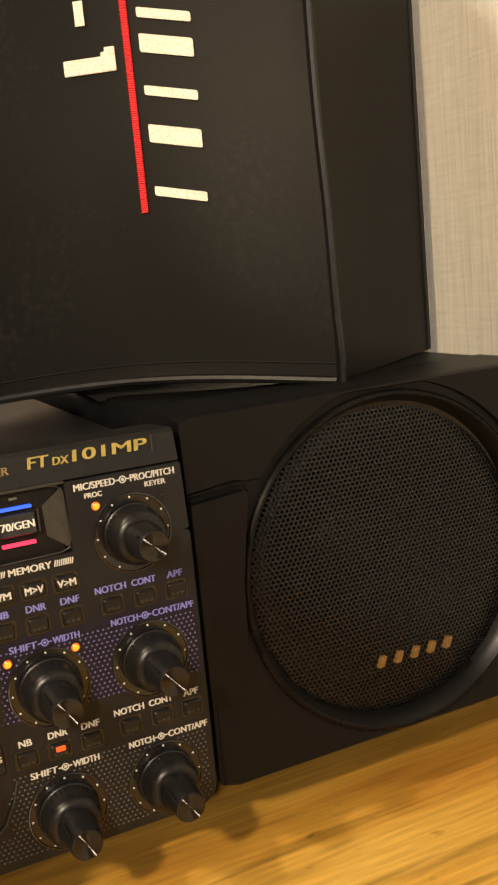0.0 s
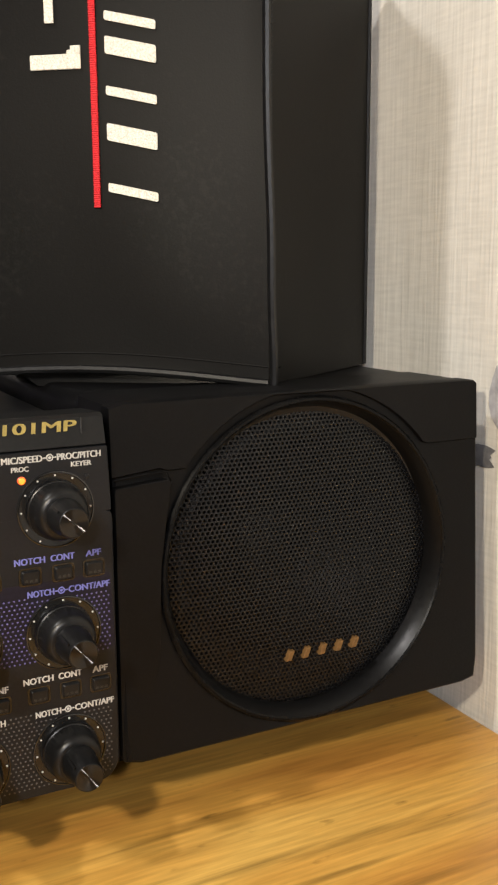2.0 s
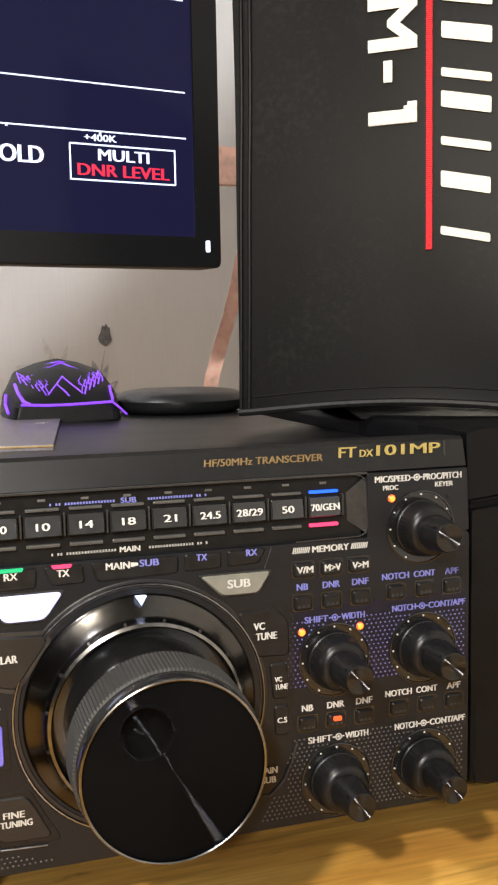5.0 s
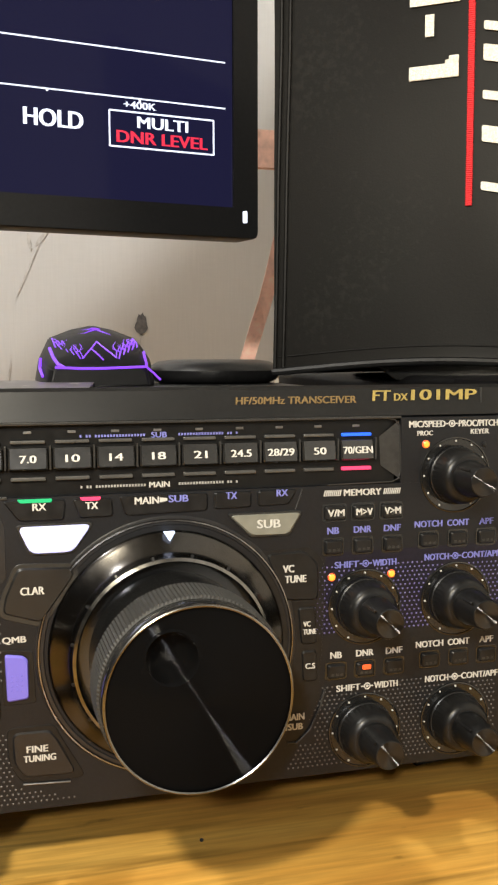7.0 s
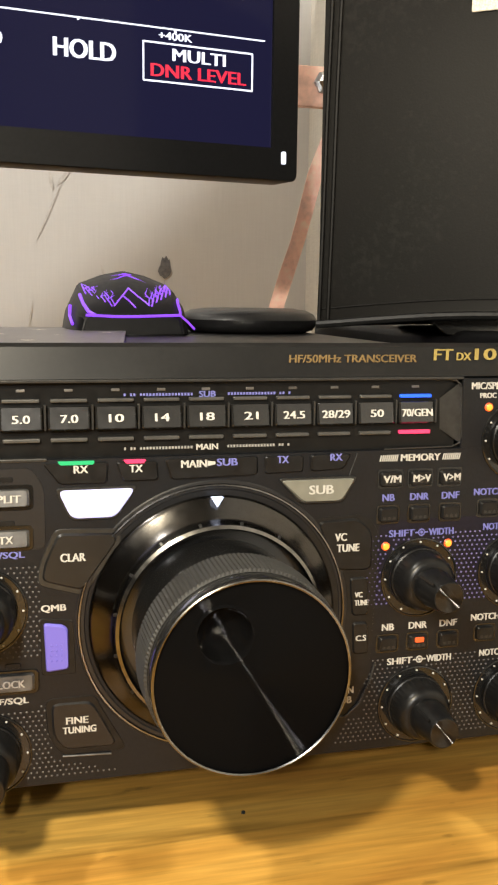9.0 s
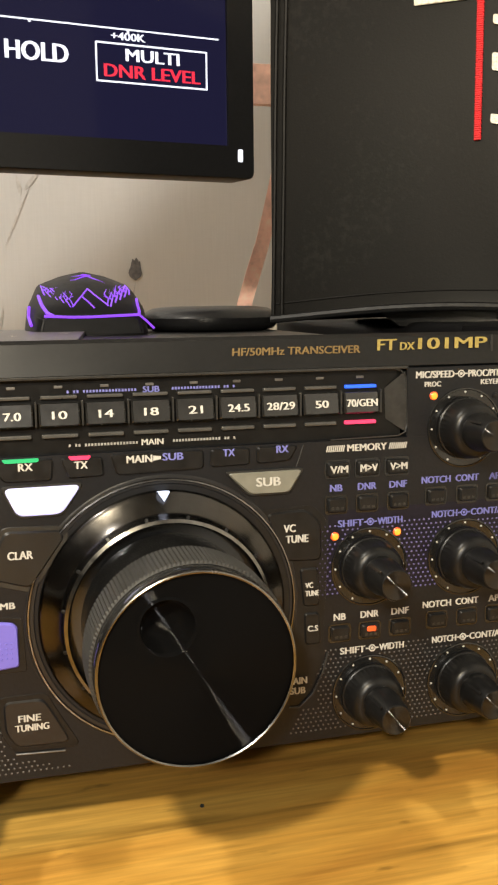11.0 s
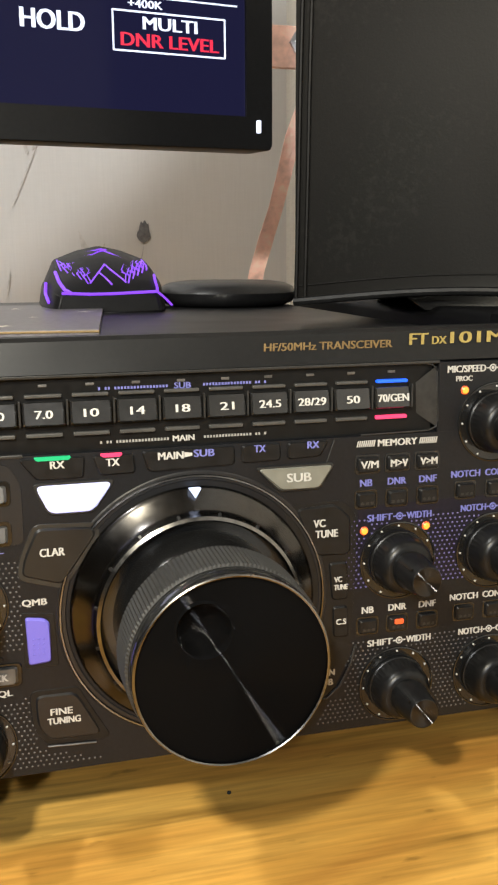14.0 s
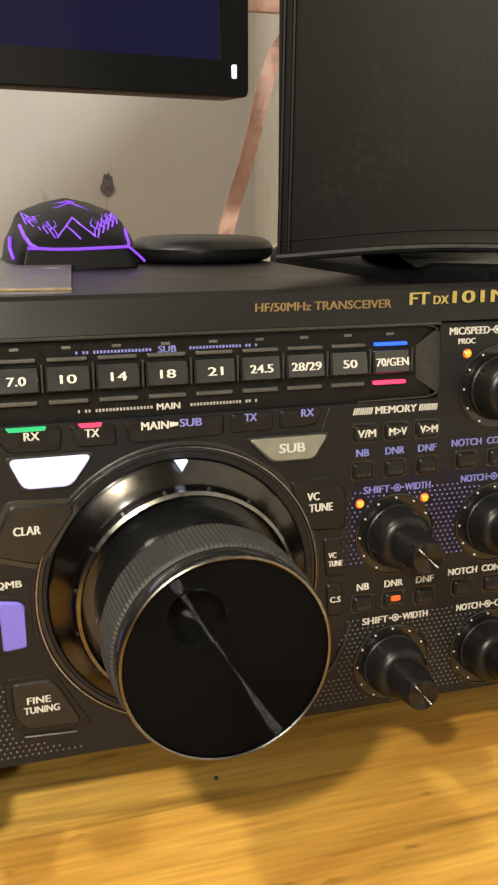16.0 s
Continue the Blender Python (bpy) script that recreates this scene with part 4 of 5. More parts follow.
def baffle():
    """A front plate with a round opening, leaning back a little."""
    bm = bmesh.new()
    seg = 96
    inner, outer = [], []
    x0, x1, z0, z1 = -4.5, 143.0, 24.0, 143.2
    for k in range(seg):
        a = 2 * math.pi * k / seg
        c, s = math.cos(a), math.sin(a)
        inner.append((SX + SR * c, SZ + SR * s))
        t = min(((x1 - SX) if c > 0 else (x0 - SX)) / c if abs(c) > 1e-6 else 1e9, ((z1 - SZ) if s > 0 else (z0 - SZ)) / s if abs(s) > 1e-6 else 1e9)
        outer.append((SX + t * c, SZ + t * s))
    corners = [(x0, z0), (x1, z0), (x1, z1), (x0, z1)]
    for c in corners:
        k = min(range(seg), key=lambda i: math.hypot(outer[i][0] - c[0], outer[i][1] - c[1]))
        sx, sz = (1 if c[0] == x0 else -1), (1 if c[1] == z0 else -1)
        cut = 3.4 if c == (x1, z1) else 1.2
        outer[k] = (c[0] + cut * sx, c[1] + cut * sz)
    loops = []
    for pts, dy in ((inner, 8.0), (inner, 1.0), (outer, 0.0), (outer, 1.0), (outer, 42)):
        m = 0.985 if dy == 0.0 else 1.0
        loops.append([bm.verts.new((SX + (x - SX) * m, lean(z) + dy + (0 if dy < 9 else -lean(z)), SZ + (z - SZ) * m)) for x, z in pts])
    for a, b in zip(loops, loops[1:]):
        for k in range(seg):
            j = (k + 1) % seg
            bm.faces.new((a[k], a[j], b[j], b[k]))
    return part("baffle", bm, SPEAKER, spk, smooth=True)


baffle()


def leaned(bm):
    """Leans a round part back with the front plate."""
    for v in bm.verts:
        v.co.y += lean(v.co.z)
    return bm


def hood():
    """The proud upper band of the front, cut round the grille, with a swept lower edge."""
    bm = bmesh.new()
    xs = [-5.0, 0.0, 6.0, 11.0] + [14.0 + 2.0 * k for k in range(55)] + [126.0, 132.0, 138.0, 140.6, 141.6]
    cols = []
    for x in xs:
        low = 119.8 + 1.8 * min(1.0, (x + 5) / 17) if x < 13 else 120.6
        d = 61.2 ** 2 - (x - SX) ** 2
        if d > 0 and SZ + math.sqrt(d) > low:
            low = min(142.4, SZ + math.sqrt(d))
        high = 143.4 - (1.2 if x < -4 or x > 141 else 0.4 if x > 140 else 0.0)
        cols.append([bm.verts.new((x, lean(z) + dy, z)) for z, dy in ((low, 6.0), (low, -0.6), (low + 0.4, -1.2), (high - 0.5, -1.2), (high, -0.5), (high, 6.0))])
    for a, b in zip(cols, cols[1:]):
        for k in range(5):
            bm.faces.new((a[k], b[k], b[k + 1], a[k + 1]))
    bm.faces.new(cols[0])
    bm.faces.new(cols[-1][::-1])
    return part("top_hood", bm, SPEAKER, spk, smooth=True)


hood()
part("side_cheek", prism(bmesh.new(), rounded([(-5.0, 25), (1.5, 24), (9.0, 60), (10.0, 90), (14.0, 118.4), (-5.0, 117.0)], 1.5), 1.6, 6, 0.3), SPEAKER, spk, smooth=True)
part("hood_crease", tube(bmesh.new(), [(-4.6, 3.6, 119.4), (6.0, 3.5, 120.4), (13.0, 3.4, 120.6), (14.6, 3.2, 117.5), (12.6, 2.6, 108.0)], 0.35), SPEAKER_RIM, spk, smooth=True)
part("rim", leaned(lathe(bmesh.new(), [(58.7, 3.0), (58.3, -0.3), (57.6, -1.0), (56.8, -1.0), (56.3, -0.5)], SX, SZ, 128)), SPEAKER_RIM, spk, smooth=True)
part("rim_slope", leaned(lathe(bmesh.new(), [(56.3, -0.5), (55.8, 0.4), (54.9, 2.0), (54.2, 4.0), (53.6, 6.6)], SX, SZ, 128)), SLOPE, spk, smooth=True)
part("cone", lathe(bmesh.new(), [(54.2, 10.6), (50, 14.0), (47, 12.6), (42, 14.5), (40, 19), (16, 34), (14, 31), (8, 28.5), (0, 27.5)], SX, SZ, 64), CONE, spk, smooth=True)


def grille():
    """A slightly domed steel sheet with a staggered grid of round holes."""
    verts, faces = [], []
    pitch, R = 1.72, 54.4
    hole = 0.60
    rows = int(2 * R / (pitch * 0.866)) + 2
    s = pitch / math.sqrt(3)
    dome = lambda x, z: 6.4 - 2.4 * (1 - (math.hypot(x - SX, z - SZ) / R) ** 4) + lean(z)
    for j in range(-rows // 2, rows // 2 + 1):
        for i in range(-rows, rows + 1):
            x, z = SX + (i + 0.5 * (j % 2)) * pitch, SZ + j * pitch * 0.866
            if math.hypot(x - SX, z - SZ) > R - 0.9:
                continue
            b = len(verts)
            for k in range(6):
                a = math.pi / 3 * k + math.pi / 6
                px, pz = x + s * math.cos(a), z + s * math.sin(a)
                verts.append((px, dome(px, pz), pz))
            for k in range(6):
                a = math.pi / 3 * k + math.pi / 6
                px, pz = x + hole * math.cos(a), z + hole * math.sin(a)
                verts.append((px, dome(px, pz) + 0.03, pz))
            for k in range(6):
                a = math.pi / 3 * k + math.pi / 6
                px, pz = x + hole * math.cos(a), z + hole * math.sin(a)
                verts.append((px, dome(px, pz) + 0.7, pz))
            for k in range(6):
                n = (k + 1) % 6
                faces.append((b + k, b + n, b + 6 + n, b + 6 + k))
                faces.append((b + 6 + k, b + 6 + n, b + 12 + n, b + 12 + k))
    me = bpy.data.meshes.new("grille")
    me.from_pydata([(x / 1000, y / 1000, z / 1000) for x, y, z in verts], [], faces)
    me.materials.append(GRILLE)
    ob = new("grille", me)
    ob.parent = spk
    return tagged(ob, "black perforated steel grille")


grille()
for n in range(5):
    x = 60.2 + 6.9 * n
    part("badge_mark", prism(bmesh.new(), [(x - 2.2, 46.6), (x - 0.2, 46.6), (x + 1.2, 50.2), (x - 0.8, 50.2)], 4.0, 8.0, 0.2), BADGE, spk, "plain gold badge mark")
for fx in (15, 125):
    for fy in (80, 235):
        part("foot", lathe(bmesh.new(), [(0, -13), (9, -13), (10, 13), (0, 13)], 0, 0, 20), RUBBER, spk).matrix_basis = (
            Matrix.Translation((fx / 1000, fy / 1000, 0.013)) @ Matrix.Rotation(radians(90), 4, "X"))


# ---- the dust cover standing on the radio ----
cover = thing("dust_cover", (48, 85, 143), "worn black leatherette dust cover with white and red embroidery", "cover")
cover.location = (0, 0, 0)
BL, BR, KR, KL = Vector((-49, 114)), Vector((65, 30)), Vector((144, 84)), Vector((30, 168))
TOP, BACK_TOP = 358.0, 314.0
FACE = (BR - BL).normalized()
OUT = Vector((FACE.y, -FACE.x))


def hem(s):
    """The lower edge's height along the front, from 0 to 1: it rises in the middle."""
    return 143.6 + 4.6 * math.sin(math.pi * min(max(s, 0), 1)) ** 1.1


def cover_body():
    bm = bmesh.new()
    legs = [(BL, BR, 30), (BR, KR, 18), (KR, KL, 14), (KL, BL, 14)]
    ring = []
    for n, (a, b, seg) in enumerate(legs):
        for k in range(seg):
            ring.append((a.lerp(b, k / seg), n, k / seg))
    levels = [0, 0.012, 0.03, 0.06, 0.1, 0.16, 0.24, 0.33, 0.43, 0.54, 0.65, 0.76, 0.87, 0.95, 0.985, 1.0]
    rows = []
    c = (BL + KR) / 2
    for v in levels:
        row = []
        for p, n, s in ring:
            low = hem(s) if n == 0 else 142.8
            top = (TOP, TOP + (BACK_TOP - TOP) * s, BACK_TOP, BACK_TOP + (TOP - BACK_TOP) * s)[n]
            z = low + (top - low) * v
            bulge = math.sin(math.pi * s) * math.sin(math.pi * min(1, v * 1.05)) ** 0.5
            o = [OUT, Vector((FACE.x * 0.6, FACE.y * 0.6)), -OUT, -FACE][n]
            q = p + o * (-1.6 * bulge + 1.1 * (noise.noise(Vector((p.x, p.y, z)) * 0.02)))
            if v > 0.95:
                q = c + (q - c) * (1 - 0.02 * (v - 0.95) / 0.05)
            row.append(bm.verts.new((q.x, q.y, z)))
        rows.append(row)
    m = len(ring)
    for a, b in zip(rows, rows[1:]):
        for k in range(m):
            j = (k + 1) % m
            bm.faces.new((a[k], a[j], b[j], b[k]))
    bm.faces.new(rows[-1])
    return part("cloth", bm, VINYL, cover, "worn black leatherette", smooth=True)


cover_body()


def on_face(u, z, off=0.0):
    s = u / 141.6
    bulge = math.sin(math.pi * min(max(s, 0), 1)) * math.sin(math.pi * min(1, max(0.0, (z - 143) / (TOP - 143)) * 1.05)) ** 0.5
    p = BL + FACE * u + OUT * (off - 1.6 * bulge + 1.1 * noise.noise(Vector((BL.x + FACE.x * u, BL.y + FACE.y * u, z)) * 0.02))
    return (p.x, p.y, z)


part("piping", tube(bmesh.new(), [on_face(141.6 * k / 30, hem(k / 30), 1.0) for k in range(31)], 1.6), PIPING, cover, "shiny lower piping", smooth=True)
part("hem_seam", tube(bmesh.new(), [on_face(141.6 * k / 30, hem(k / 30) + 6.0, 0.1) for k in range(31)], 0.35), VINYL, cover, smooth=True)
for u, du in ((0.6, 0.0), (4.2, 0.0)):
    part("piping", tube(bmesh.new(), [on_face(u + 3.0 * (z - 143) / 160 , z, 0.5) for z in range(143, 356, 8)], 0.85), VINYL, cover, smooth=True)
part("piping", tube(bmesh.new(), [on_face(141.2 + 2.2 * math.exp(-((z - 146) / 22.0) ** 2) + 1.6 * math.exp(-((z - 190) / 34.0) ** 2), z, 1.3) for z in range(142, 356, 5)], 1.6), PIPING, cover, smooth=True)
part("piping", tube(bmesh.new(), [(KR.x - 0.5, KR.y, z) for z in range(143, 312, 10)], 1.2), PIPING, cover, smooth=True)
st = bmesh.new()
for k in range(98):
    z = 146 + 2.1 * k
    tube(st, [on_face(143.4 - 0.6, z, 0.2), on_face(143.4 - 0.6, z + 1.2, 0.2)], 0.28, 5)
tagged(part("stitching", st, STITCH, cover), kind="stuff")


def embroider(bm, u, z, material, name, label=""):
    """Lays a flat shape, drawn in u and z round the origin, on the front face."""
    for v in bm.verts:
        off = 0.9 - v.co.y
        v.co = Vector(on_face(u + v.co.x, z + v.co.z, off))
    return part(name, bm, material, cover, label)


def turned(bm):
    """Turns lettering to read from top to bottom."""
    for v in bm.verts:
        v.co = Vector((v.co.z, v.co.y, -v.co.x))
    return bm


red = bmesh.new()
for k in range(190):
    box(red, -1.3 + 0.1 * (k % 2), 1.3 + 0.1 * (k % 2), -0.5, 0.3, k * 0.76, k * 0.76 + 0.8, 0.25, 1)
embroider(red, 78.6, 207.2, THREAD_RED, "red_stripe", "embroidered red stripe")
one = bmesh.new()
box(one, -9.6, 9.4, -0.35, 0.35, -5.6, -0.4, 0.25, 1)
box(one, 5.6, 9.4, -0.35, 0.35, -0.6, 2.4, 0.25, 1)
box(one, 4.2, 6.0, -0.33, 0.33, -0.6, 1.0, 0.25, 1)
embroider(one, 64.6, 261.2, THREAD, "lettering")
embroider(turned(fit_text("-", 8.0, 3.4, 0.05, 0.0, 0.7)), 62.8, 275.4, THREAD, "lettering")
embroider(turned(fit_text("M", 20.0, 19.0, 0.05, 0.0, 0.7)), 64.6, 293.0, THREAD, "lettering")


def slanted_bars(w, h, thick, thin, lean_by):
    """Two plain slanted bars side by side, a broad one and a narrow one, with ends like stitched blocks."""
    bm = bmesh.new()
    for c, t in ((-w / 2 + thick / 2 + 1, thick), (w / 2 - thin / 2 - 1, thin)):
        pts = rounded([(c - t / 2, -h / 2), (c + t / 2, -h / 2), (c + t / 2, h / 2), (c - t / 2, h / 2)], 0.8)
        pts = [(x + lean_by * z / h, z) for x, z in pts]
        a, b = ([bm.verts.new((x, y, z)) for x, z in pts] for y in (-0.35, 0.3))
        for k in range(len(a)):
            j = (k + 1) % len(a)
            bm.faces.new((a[k], a[j], b[j], b[k]))
        bm.faces.new(a)
        bm.faces.new(b[::-1])
    return bm


for zc, w in ((222.8, 26), (254.4, 22), (279.6, 22), (308, 24), (336, 24)):
    embroider(turned(slanted_bars(w, 18.6, 6.0, 3.2, 4.0)), 92.4, zc, THREAD, "maker_mark", "plain white embroidered mark")

# a black stand under the cover
stand = tagged(part("cover_stand", prism(bmesh.new(), [(-42, 140.6), (42, 140.6), (54, 149), (-54, 149)], -28, 28, 1.0), GLOSS),
               "low black base under the dust cover on the radio", "stand")
stand.matrix_basis = pose(0.045, 0.088, 0.0, 0, 0, -36)


# ---- the monitor ----
mon = thing("monitor", (-31, 243, 0), "large black computer monitor showing a dark blue radio screen", "monitor")
mon.location = (0, 0, 0)
MP = Matrix.Translation((-0.031, 0.243, 0)) @ Matrix.Rotation(radians(9), 4, "Z")


def on_monitor(ob):
    ob.matrix_basis = MP
    return ob


def screen_frame():
    bm = bmesh.new()
    u0, u1, z0, z1 = -560, 11.6, 215, 535
    a0, a1, b0, b1 = -548, -2.6, 231, 523
    loops = []
    for pts, y in ((rounded(rect(a0, a1, b0, b1), 0.5), 2.5), (rounded(rect(a0, a1, b0, b1), 0.5), 0.3), (rounded(rect(u0, u1, z0, z1), 4), 0.0), (rounded(rect(u0 - 0.5, u1 + 0.5, z0 - 0.5, z1 + 0.5), 4), 1.0), (rounded(rect(u0, u1, z0, z1), 4), 22)):
        loops.append([bm.verts.new((x, y, z)) for x, z in pts])
    for a, b in zip(loops, loops[1:]):
        for k in range(len(a)):
            j = (k + 1) % len(a)
            bm.faces.new((a[k], a[j], b[j], b[k]))
    bm.faces.new(loops[-1])
    return bm


on_monitor(part("bezel", screen_frame(), BEZEL, mon, smooth=True))
SCREEN = glow("screen_dark_blue", (0.0085, 0.0078, 0.030), 1.0, (0.004, 0.004, 0.005), 0.12)
PIXEL = glow("screen_white", (0.92, 0.92, 1.0), 1.3)
PIXEL_RED = glow("screen_red", (0.85, 0.015, 0.05), 1.2)
SCREEN.node_tree.nodes["Principled BSDF"].inputs["Specular IOR Level"].default_value = 0.05
on_monitor(part("screen", box(bmesh.new(), -548, -2.6, 2.2, 3.2, 231, 523), SCREEN, mon, "dark blue lit screen"))
for z in (307.4, 283.4, 355):
    on_monitor(part("screen_line", box(bmesh.new(), -500, -6.8, 1.9, 2.2, z - 0.35, z + 0.35), PIXEL, mon))
on_monitor(part("screen_tick", box(bmesh.new(), -103.6, -102.4, 1.9, 2.2, 282.2, 283.2), PIXEL, mon))
on_monitor(part("screen_tick", box(bmesh.new(), -55.4, -54.2, 1.9, 2.2, 281.9, 283.2), PIXEL, mon))
on_monitor(part("screen_tick", box(bmesh.new(), -162.8, -161.6, 1.9, 2.2, 282.4, 283.4), PIXEL, mon))


def on_screen(words, u0, u1, z0, z1, material, bold=0.05):
    bm = fit_text(words, u1 - u0, z1 - z0, bold)
    bmesh.ops.translate(bm, vec=((u0 + u1) / 2, 1.95, (z0 + z1) / 2), verts=bm.verts)
    return on_monitor(part("screen_text", bm, material, mon))


on_screen("HOLD", -115.2, -84.8, 265.0, 273.6, PIXEL, 0.05)
on_screen("AND", -166.0, -138.2, 266.0, 274.6, PIXEL, 0.05)
on_screen("+200K", -171.6, -152.6, 278.6, 282.2, PIXEL)
on_screen("+400K", -63.6, -46.0, 278.2, 281.8, PIXEL)
on_screen("MULTI", -56.4, -28.2, 268.6, 274.4, PIXEL, 0.05)
on_screen("DNR LEVEL", -67.6, -17.0, 260.6, 266.6, PIXEL_RED, 0.05)
for a in ((-71.2, -13.6, 276.0, 276.8), (-71.2, -13.6, 258.0, 258.8), (-71.6, -70.8, 258.2, 276.6), (-14.0, -13.2, 258.2, 276.6)):
    on_monitor(part("screen_frame", box(bmesh.new(), a[0], a[1], 1.9, 2.2, a[2], a[3]), PIXEL, mon))
on_monitor(part("power_light", prism(bmesh.new(), rounded(rect(2.6, 5.2, 223.0, 229.4), 0.8), -0.4, 0.3, 0.1), PIXEL, mon, "small white power light"))
on_monitor(part("arm", box(bmesh.new(), -310, -230, 22, 60, 300, 420, 2), BEZEL, mon))
on_monitor(part("pole", lathe(bmesh.new(), [(0, -200), (16, -200), (16, 200), (0, 200)], 0, 0, 24), BEZEL, mon))
mon.children[-1].matrix_basis = MP @ Matrix.Translation((-0.27, 0.075, 0.2)) @ Matrix.Rotation(radians(90), 4, "X")
on_monitor(part("neck", prism(bmesh.new(), rounded([(-300, 230), (-158.5, 230), (-166, 180), (-186, 1), (-300, 1)], 4), 8, 30, 1.5), BEZEL, mon, smooth=True))


# ---- things lying on the radio ----
MOUSE_CUTS = [(0, 23, 8, 10, 10.5), (1.5, 24.5, 9, 11, 11.8), (8, 27.0, 10, 14.5, 16.2), (25, 29.5, 13, 21.5, 26), (45, 29.5, 13, 25, 32), (70, 28, 12, 24, 31),
              (95, 27.5, 11, 19, 25), (116, 26, 8, 11, 15)]


def mouse_body():
    """Cross-sections with a low wall, a shoulder and a ridge, from the palm end forward."""
    bm = bmesh.new()
    rows = []
    for y, w, zl, zs, zt in MOUSE_CUTS:
        k = [(-w - 2.5, 0), (-w - 0.5, zl), (-w * 0.82, zs), (-w * 0.4, (zs + zt * 2) / 3), (0, zt), (w * 0.4, (zs + zt * 2) / 3), (w * 0.82, zs), (w + 0.5, zl), (w + 2.5, 0)]
        rows.append([bm.verts.new((x, y, z)) for x, z in k])
    for a, b in zip(rows, rows[1:]):
        for i in range(len(a) - 1):
            bm.faces.new((a[i], a[i + 1], b[i + 1], b[i]))
        bm.faces.new((a[-1], a[0], b[0], b[-1]))
    bm.faces.new(rows[0])
    bm.faces.new(rows[-1][::-1])
    bmesh.ops.bevel(bm, geom=list(bm.edges), offset=0.7, segments=2, affect="EDGES")
    return bm


def mouse_top(x, y):
    for a, b in zip(MOUSE_CUTS, MOUSE_CUTS[1:]):
        if y <= b[0]:
            u = (y - a[0]) / (b[0] - a[0])
            w, zs, zt = (a[k] + (b[k] - a[k]) * u for k in (1, 3, 4))
            x = max(-0.76 * w, min(0.76 * w, x))
            s = min(1.0, abs(x) / (w * 0.82))
            return (x, y, zt + (zs - zt) * s + 0.15)
    return (x, y, 15)


mouse = thing("computer_mouse", (-111.5, 200, 135.7), "black gaming mouse with glowing violet lines, lying on the radio", "mouse")
mouse.scale = (0.94, 1, 0.97)
shell = part("shell", mouse_body(), MOUSE, mouse, smooth=True)


def light_line(points, r=0.45):
    fine = []
    for (x0, y0), (x1, y1) in zip(points, points[1:]):
        fine += [mouse_top(x0 + (x1 - x0) * k / 4, y0 + (y1 - y0) * k / 4) for k in range(5)]
    part("light_line", tube(bmesh.new(), fine, r, 5), MOUSE_LIT, shell)


part("light_strip", tube(bmesh.new(), [(-23.5, -0.1, 9.6), (-10, -0.3, 9.0), (0, -0.3, 9.0), (23.5, -0.1, 9.8)], 0.75, 6), MOUSE_LIT, shell)
part("light_strip", tube(bmesh.new(), [(23.5, -0.1, 9.8), (24.0, 2, 11.6), (24.0, 8, 14.8), (24.6, 14, 17.4)], 0.7, 6), MOUSE_LIT, shell)
part("light_strip", tube(bmesh.new(), [(23.5, -0.1, 9.8), (27.5, -0.2, 6.5), (31, -0.5, 3.0)], 0.6, 6), MOUSE_LIT, shell)
part("light_strip", tube(bmesh.new(), [(-19, -0.2, 9.6), (-22, 0.6, 11.2), (-24.0, 8, 14.8), (-25.0, 18, 19.2)], 0.9, 6), MOUSE_LIT, shell)
part("light_strip", tube(bmesh.new(), [(-29.8, 20, 14), (-30.4, 16, 9), (-29.5, 8, 5)], 0.8, 6), MOUSE_LIT, shell)
light_line([(-9, 5), (0, 19), (9, 5.5)])
light_line([(-3.6, 13), (1.6, 3.5)])
light_line([(-13, 36), (-9, 33), (-5, 32), (2, 37), (8, 33), (11, 29)], 0.55)
light_line([(-9, 40), (-2, 38), (4, 40)], 0.5)
for sgn in (-1, 1):
    for k in range(6):
        x, y = sgn * (10 + 2.9 * k), 5 + 3.6 * k
        light_line([(x, y), (x + sgn * 1.6, y + 6), (x + sgn * 0.6, y + 8), (x + sgn * 2.6, y + 14 + k % 2 * 3)], 0.42)
        light_line([(x + sgn * 1.6, y + 6), (x - sgn * 2.2, y + 9)], 0.36)
        light_line([(x + sgn * 1.2, y + 10), (x + sgn * 4.2, y + 9.5)], 0.36)
        light_line([(x - sgn * 1.4, y + 1), (x - sgn * 0.2, y + 7), (x - sgn * 1.8, y + 11), (x + sgn * 0.4, y + 17)], 0.34)
tagged(thing("ear_cushion", (0, 0, 0), "low rounded black cushion lying beside the mouse on the radio", "cushion"))
cushion = bpy.data.objects["ear_cushion"]
cushion.location = (-0.0435, 0.25, 0.1356)
part("pad", lathe(bmesh.new(), [(0, 0), (30, 0), (34.5, -1.6), (36.5, -4.2), (36.8, -7), (35, -9.8), (31, -11.8), (24, -12.8), (12, -13), (0, -12.6)], 0, 0, 48), CASE, cushion, smooth=True).matrix_basis = Matrix.Rotation(radians(-90), 4, "X")

card = thing("card", (-130, 63, 135.8), "dark star-printed card with gilt edge lying on the radio", "card")
card.location = (-0.1305, 0.074, 0.1356)
card.rotation_euler = (0, 0, radians(-7))
part("sheet", box(bmesh.new(), -230, 0, 0, 166, 0, 2.2, 0.3), CARD, card)
part("gilt_edge", box(bmesh.new(), -230, 0.2, -0.4, 0.1, 1.1, 1.9, 0.2), GOLD_DIM, card)


def star(bm, x, y, r, spin):
    pts = []
    for k in range(10):
        a = spin + math.pi * k / 5
        q = r if k % 2 == 0 else r * 0.42
        pts.append(bm.verts.new((x + q * math.cos(a), y + q * math.sin(a), 2.35)))
    bm.faces.new(pts)


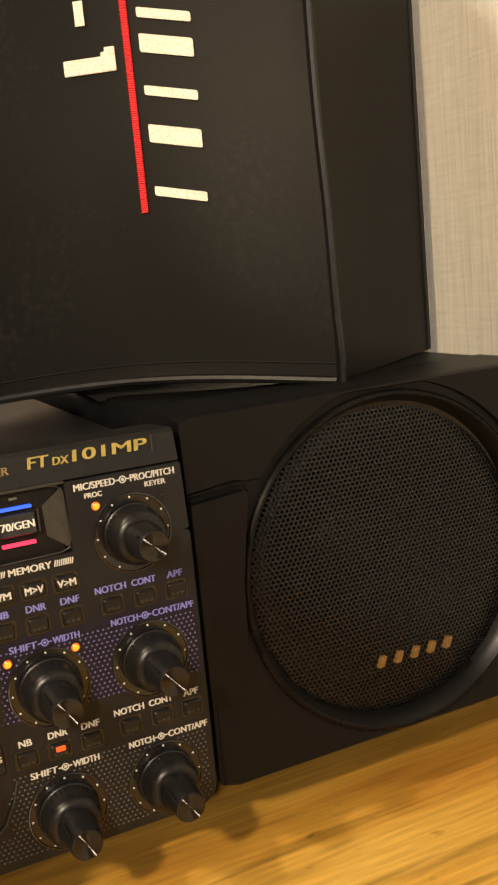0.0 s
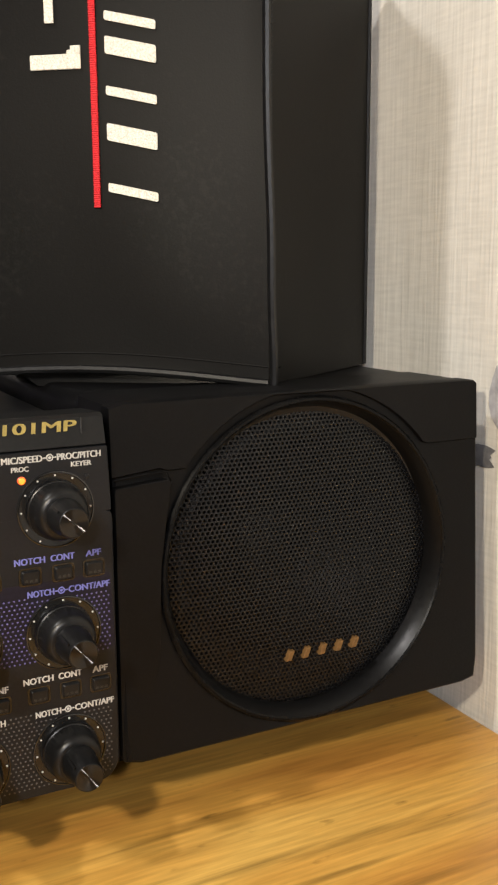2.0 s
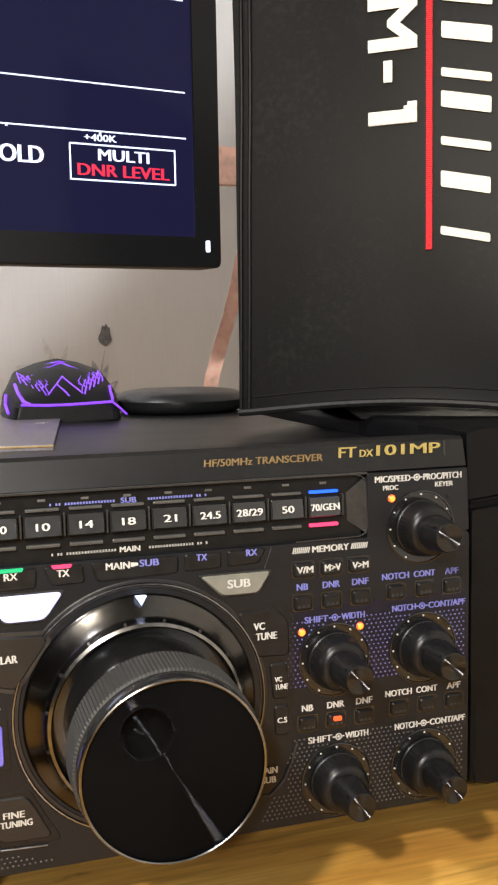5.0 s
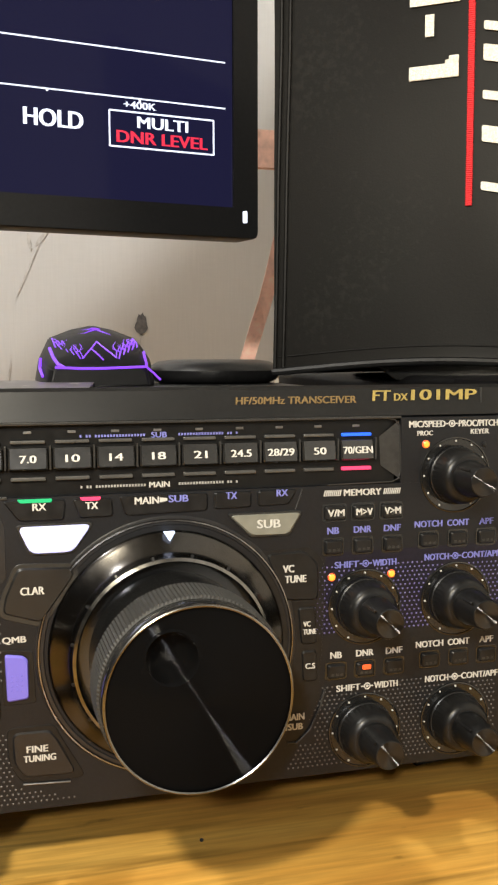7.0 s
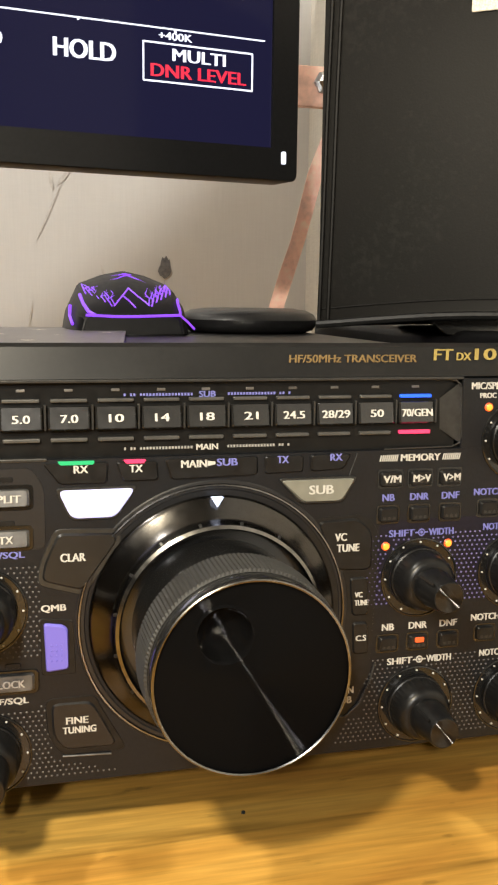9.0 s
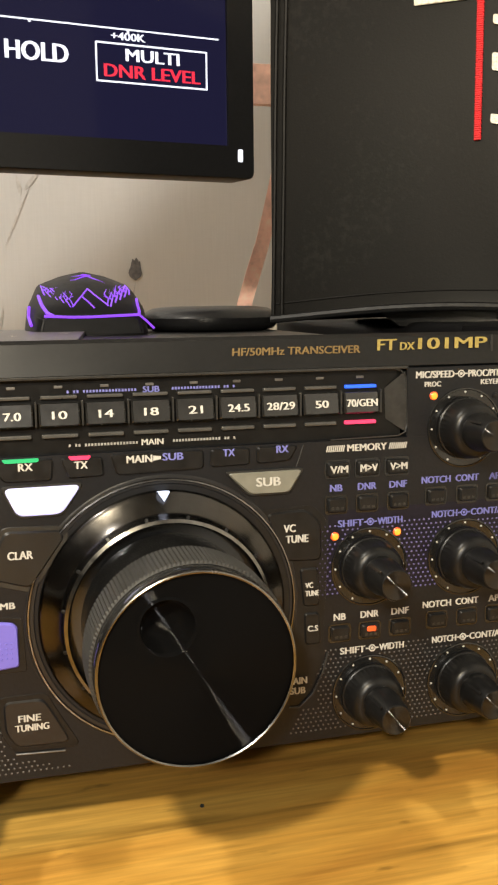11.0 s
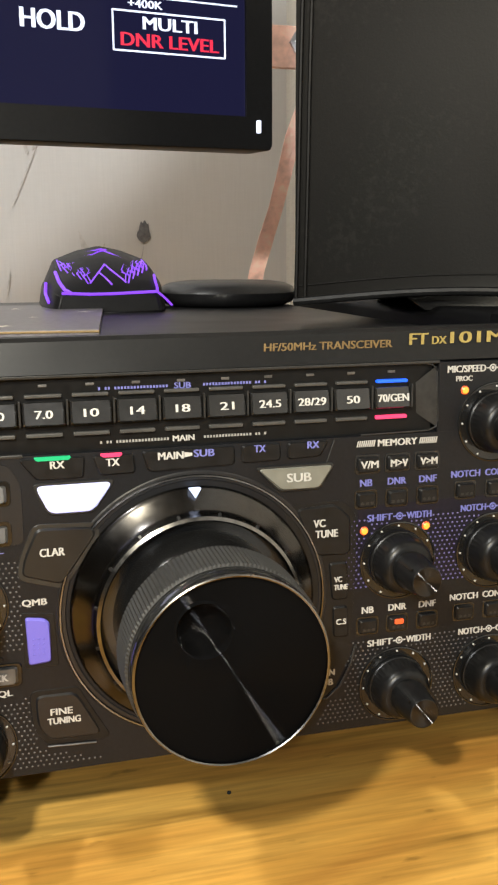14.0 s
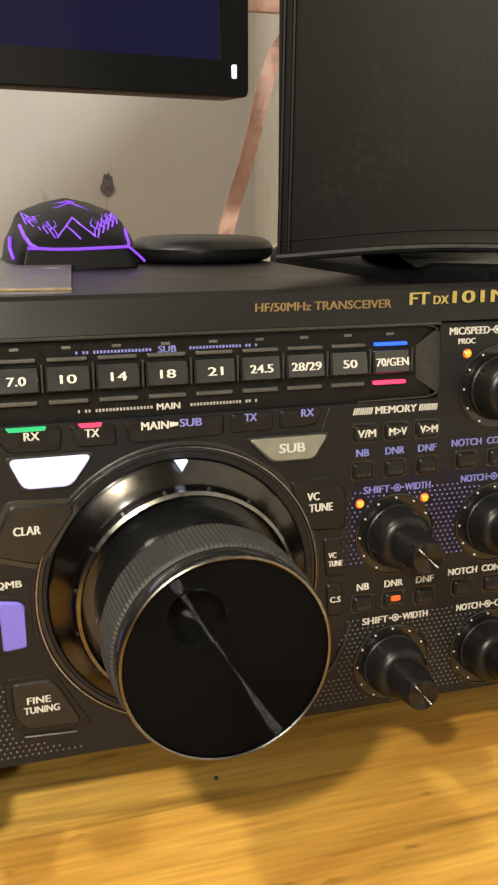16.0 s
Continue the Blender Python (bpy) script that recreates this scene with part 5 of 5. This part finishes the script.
for x, y, r in ((-34, 20, 4.2), (-52, 75, 4.2), (-8, 100, 4.0), (-27, 68, 2.4), (-70, 60, 3.8), (-90, 24, 3.4), (-40, 130, 3.6), (-95, 110, 4), (-120, 50, 4)):
    bm = bmesh.new()
    star(bm, x, y, r, x * 0.3)
    part("star_print", bm, STAR, card)

# ---- copper on the wall side ----
bar = tagged(part("copper_bar", box(bmesh.new(), -60, 148.5, 470, 476, 299, 329, 0.6), COPPER), "flat copper earth bar fixed behind the monitor", "bar")
part("bolt", lathe(bmesh.new(), [(0, 462), (3.5, 462), (5.2, 463.5), (5.4, 466), (8.5, 467), (8.5, 470)], 69, 317, 6), STEEL, bar, "hexagonal steel bolt")
part("bracket", box(bmesh.new(), 148.5, 154.5, 452, 500, 296, 332, 0.5), STEEL, bar)


def strap():
    bm = bmesh.new()
    pts = [(91, 464, 308), (84, 463, 295), (72, 465, 275), (63, 467, 250), (56.5, 471, 220), (51.5, 475, 197), (45.5, 479, 176), (38.5, 483, 150), (33, 487, 118), (28, 491, 50), (27, 492, 1)]
    rows = []
    for i, (x, y, z) in enumerate(pts):
        tw = radians(55 * max(0, 1 - i / 2.5) + 8 * math.sin(i * 1.7))
        w = 6.1
        dx, dy = w * math.cos(tw), w * math.sin(tw)
        rows.append([bm.verts.new(p) for p in ((x - dx, y - dy, z), (x + dx, y + dy, z), (x + dx, y + dy + 0.8, z), (x - dx, y - dy + 0.8, z))])
    for a, b in zip(rows, rows[1:]):
        for k in range(4):
            j = (k + 1) % 4
            bm.faces.new((a[k], a[j], b[j], b[k]))
    bm.faces.new(rows[0])
    bm.faces.new(rows[-1][::-1])
    return bm


tagged(part("copper_strap", strap(), COPPER), "thin twisted copper earth strap hanging from the copper bar", "strap")


# thin cords trailing behind the dust cover
for n, (x, tone) in enumerate(((2, STAR), (26, CARD), (34, STAR))):
    cord = part("cord", tube(bmesh.new(), [(x, 236, 136.6), (x + 4, 262, 137.2), (x + 9, 290, 140), (x + 12, 318, 138), (x + 14, 340, 110), (x + 14, 352, 40), (x + 14, 356, 1.5)], 1.5), tone)
    tagged(cord, "thin pale cord lying across the back of the radio", "cable", group="cords behind the cover")
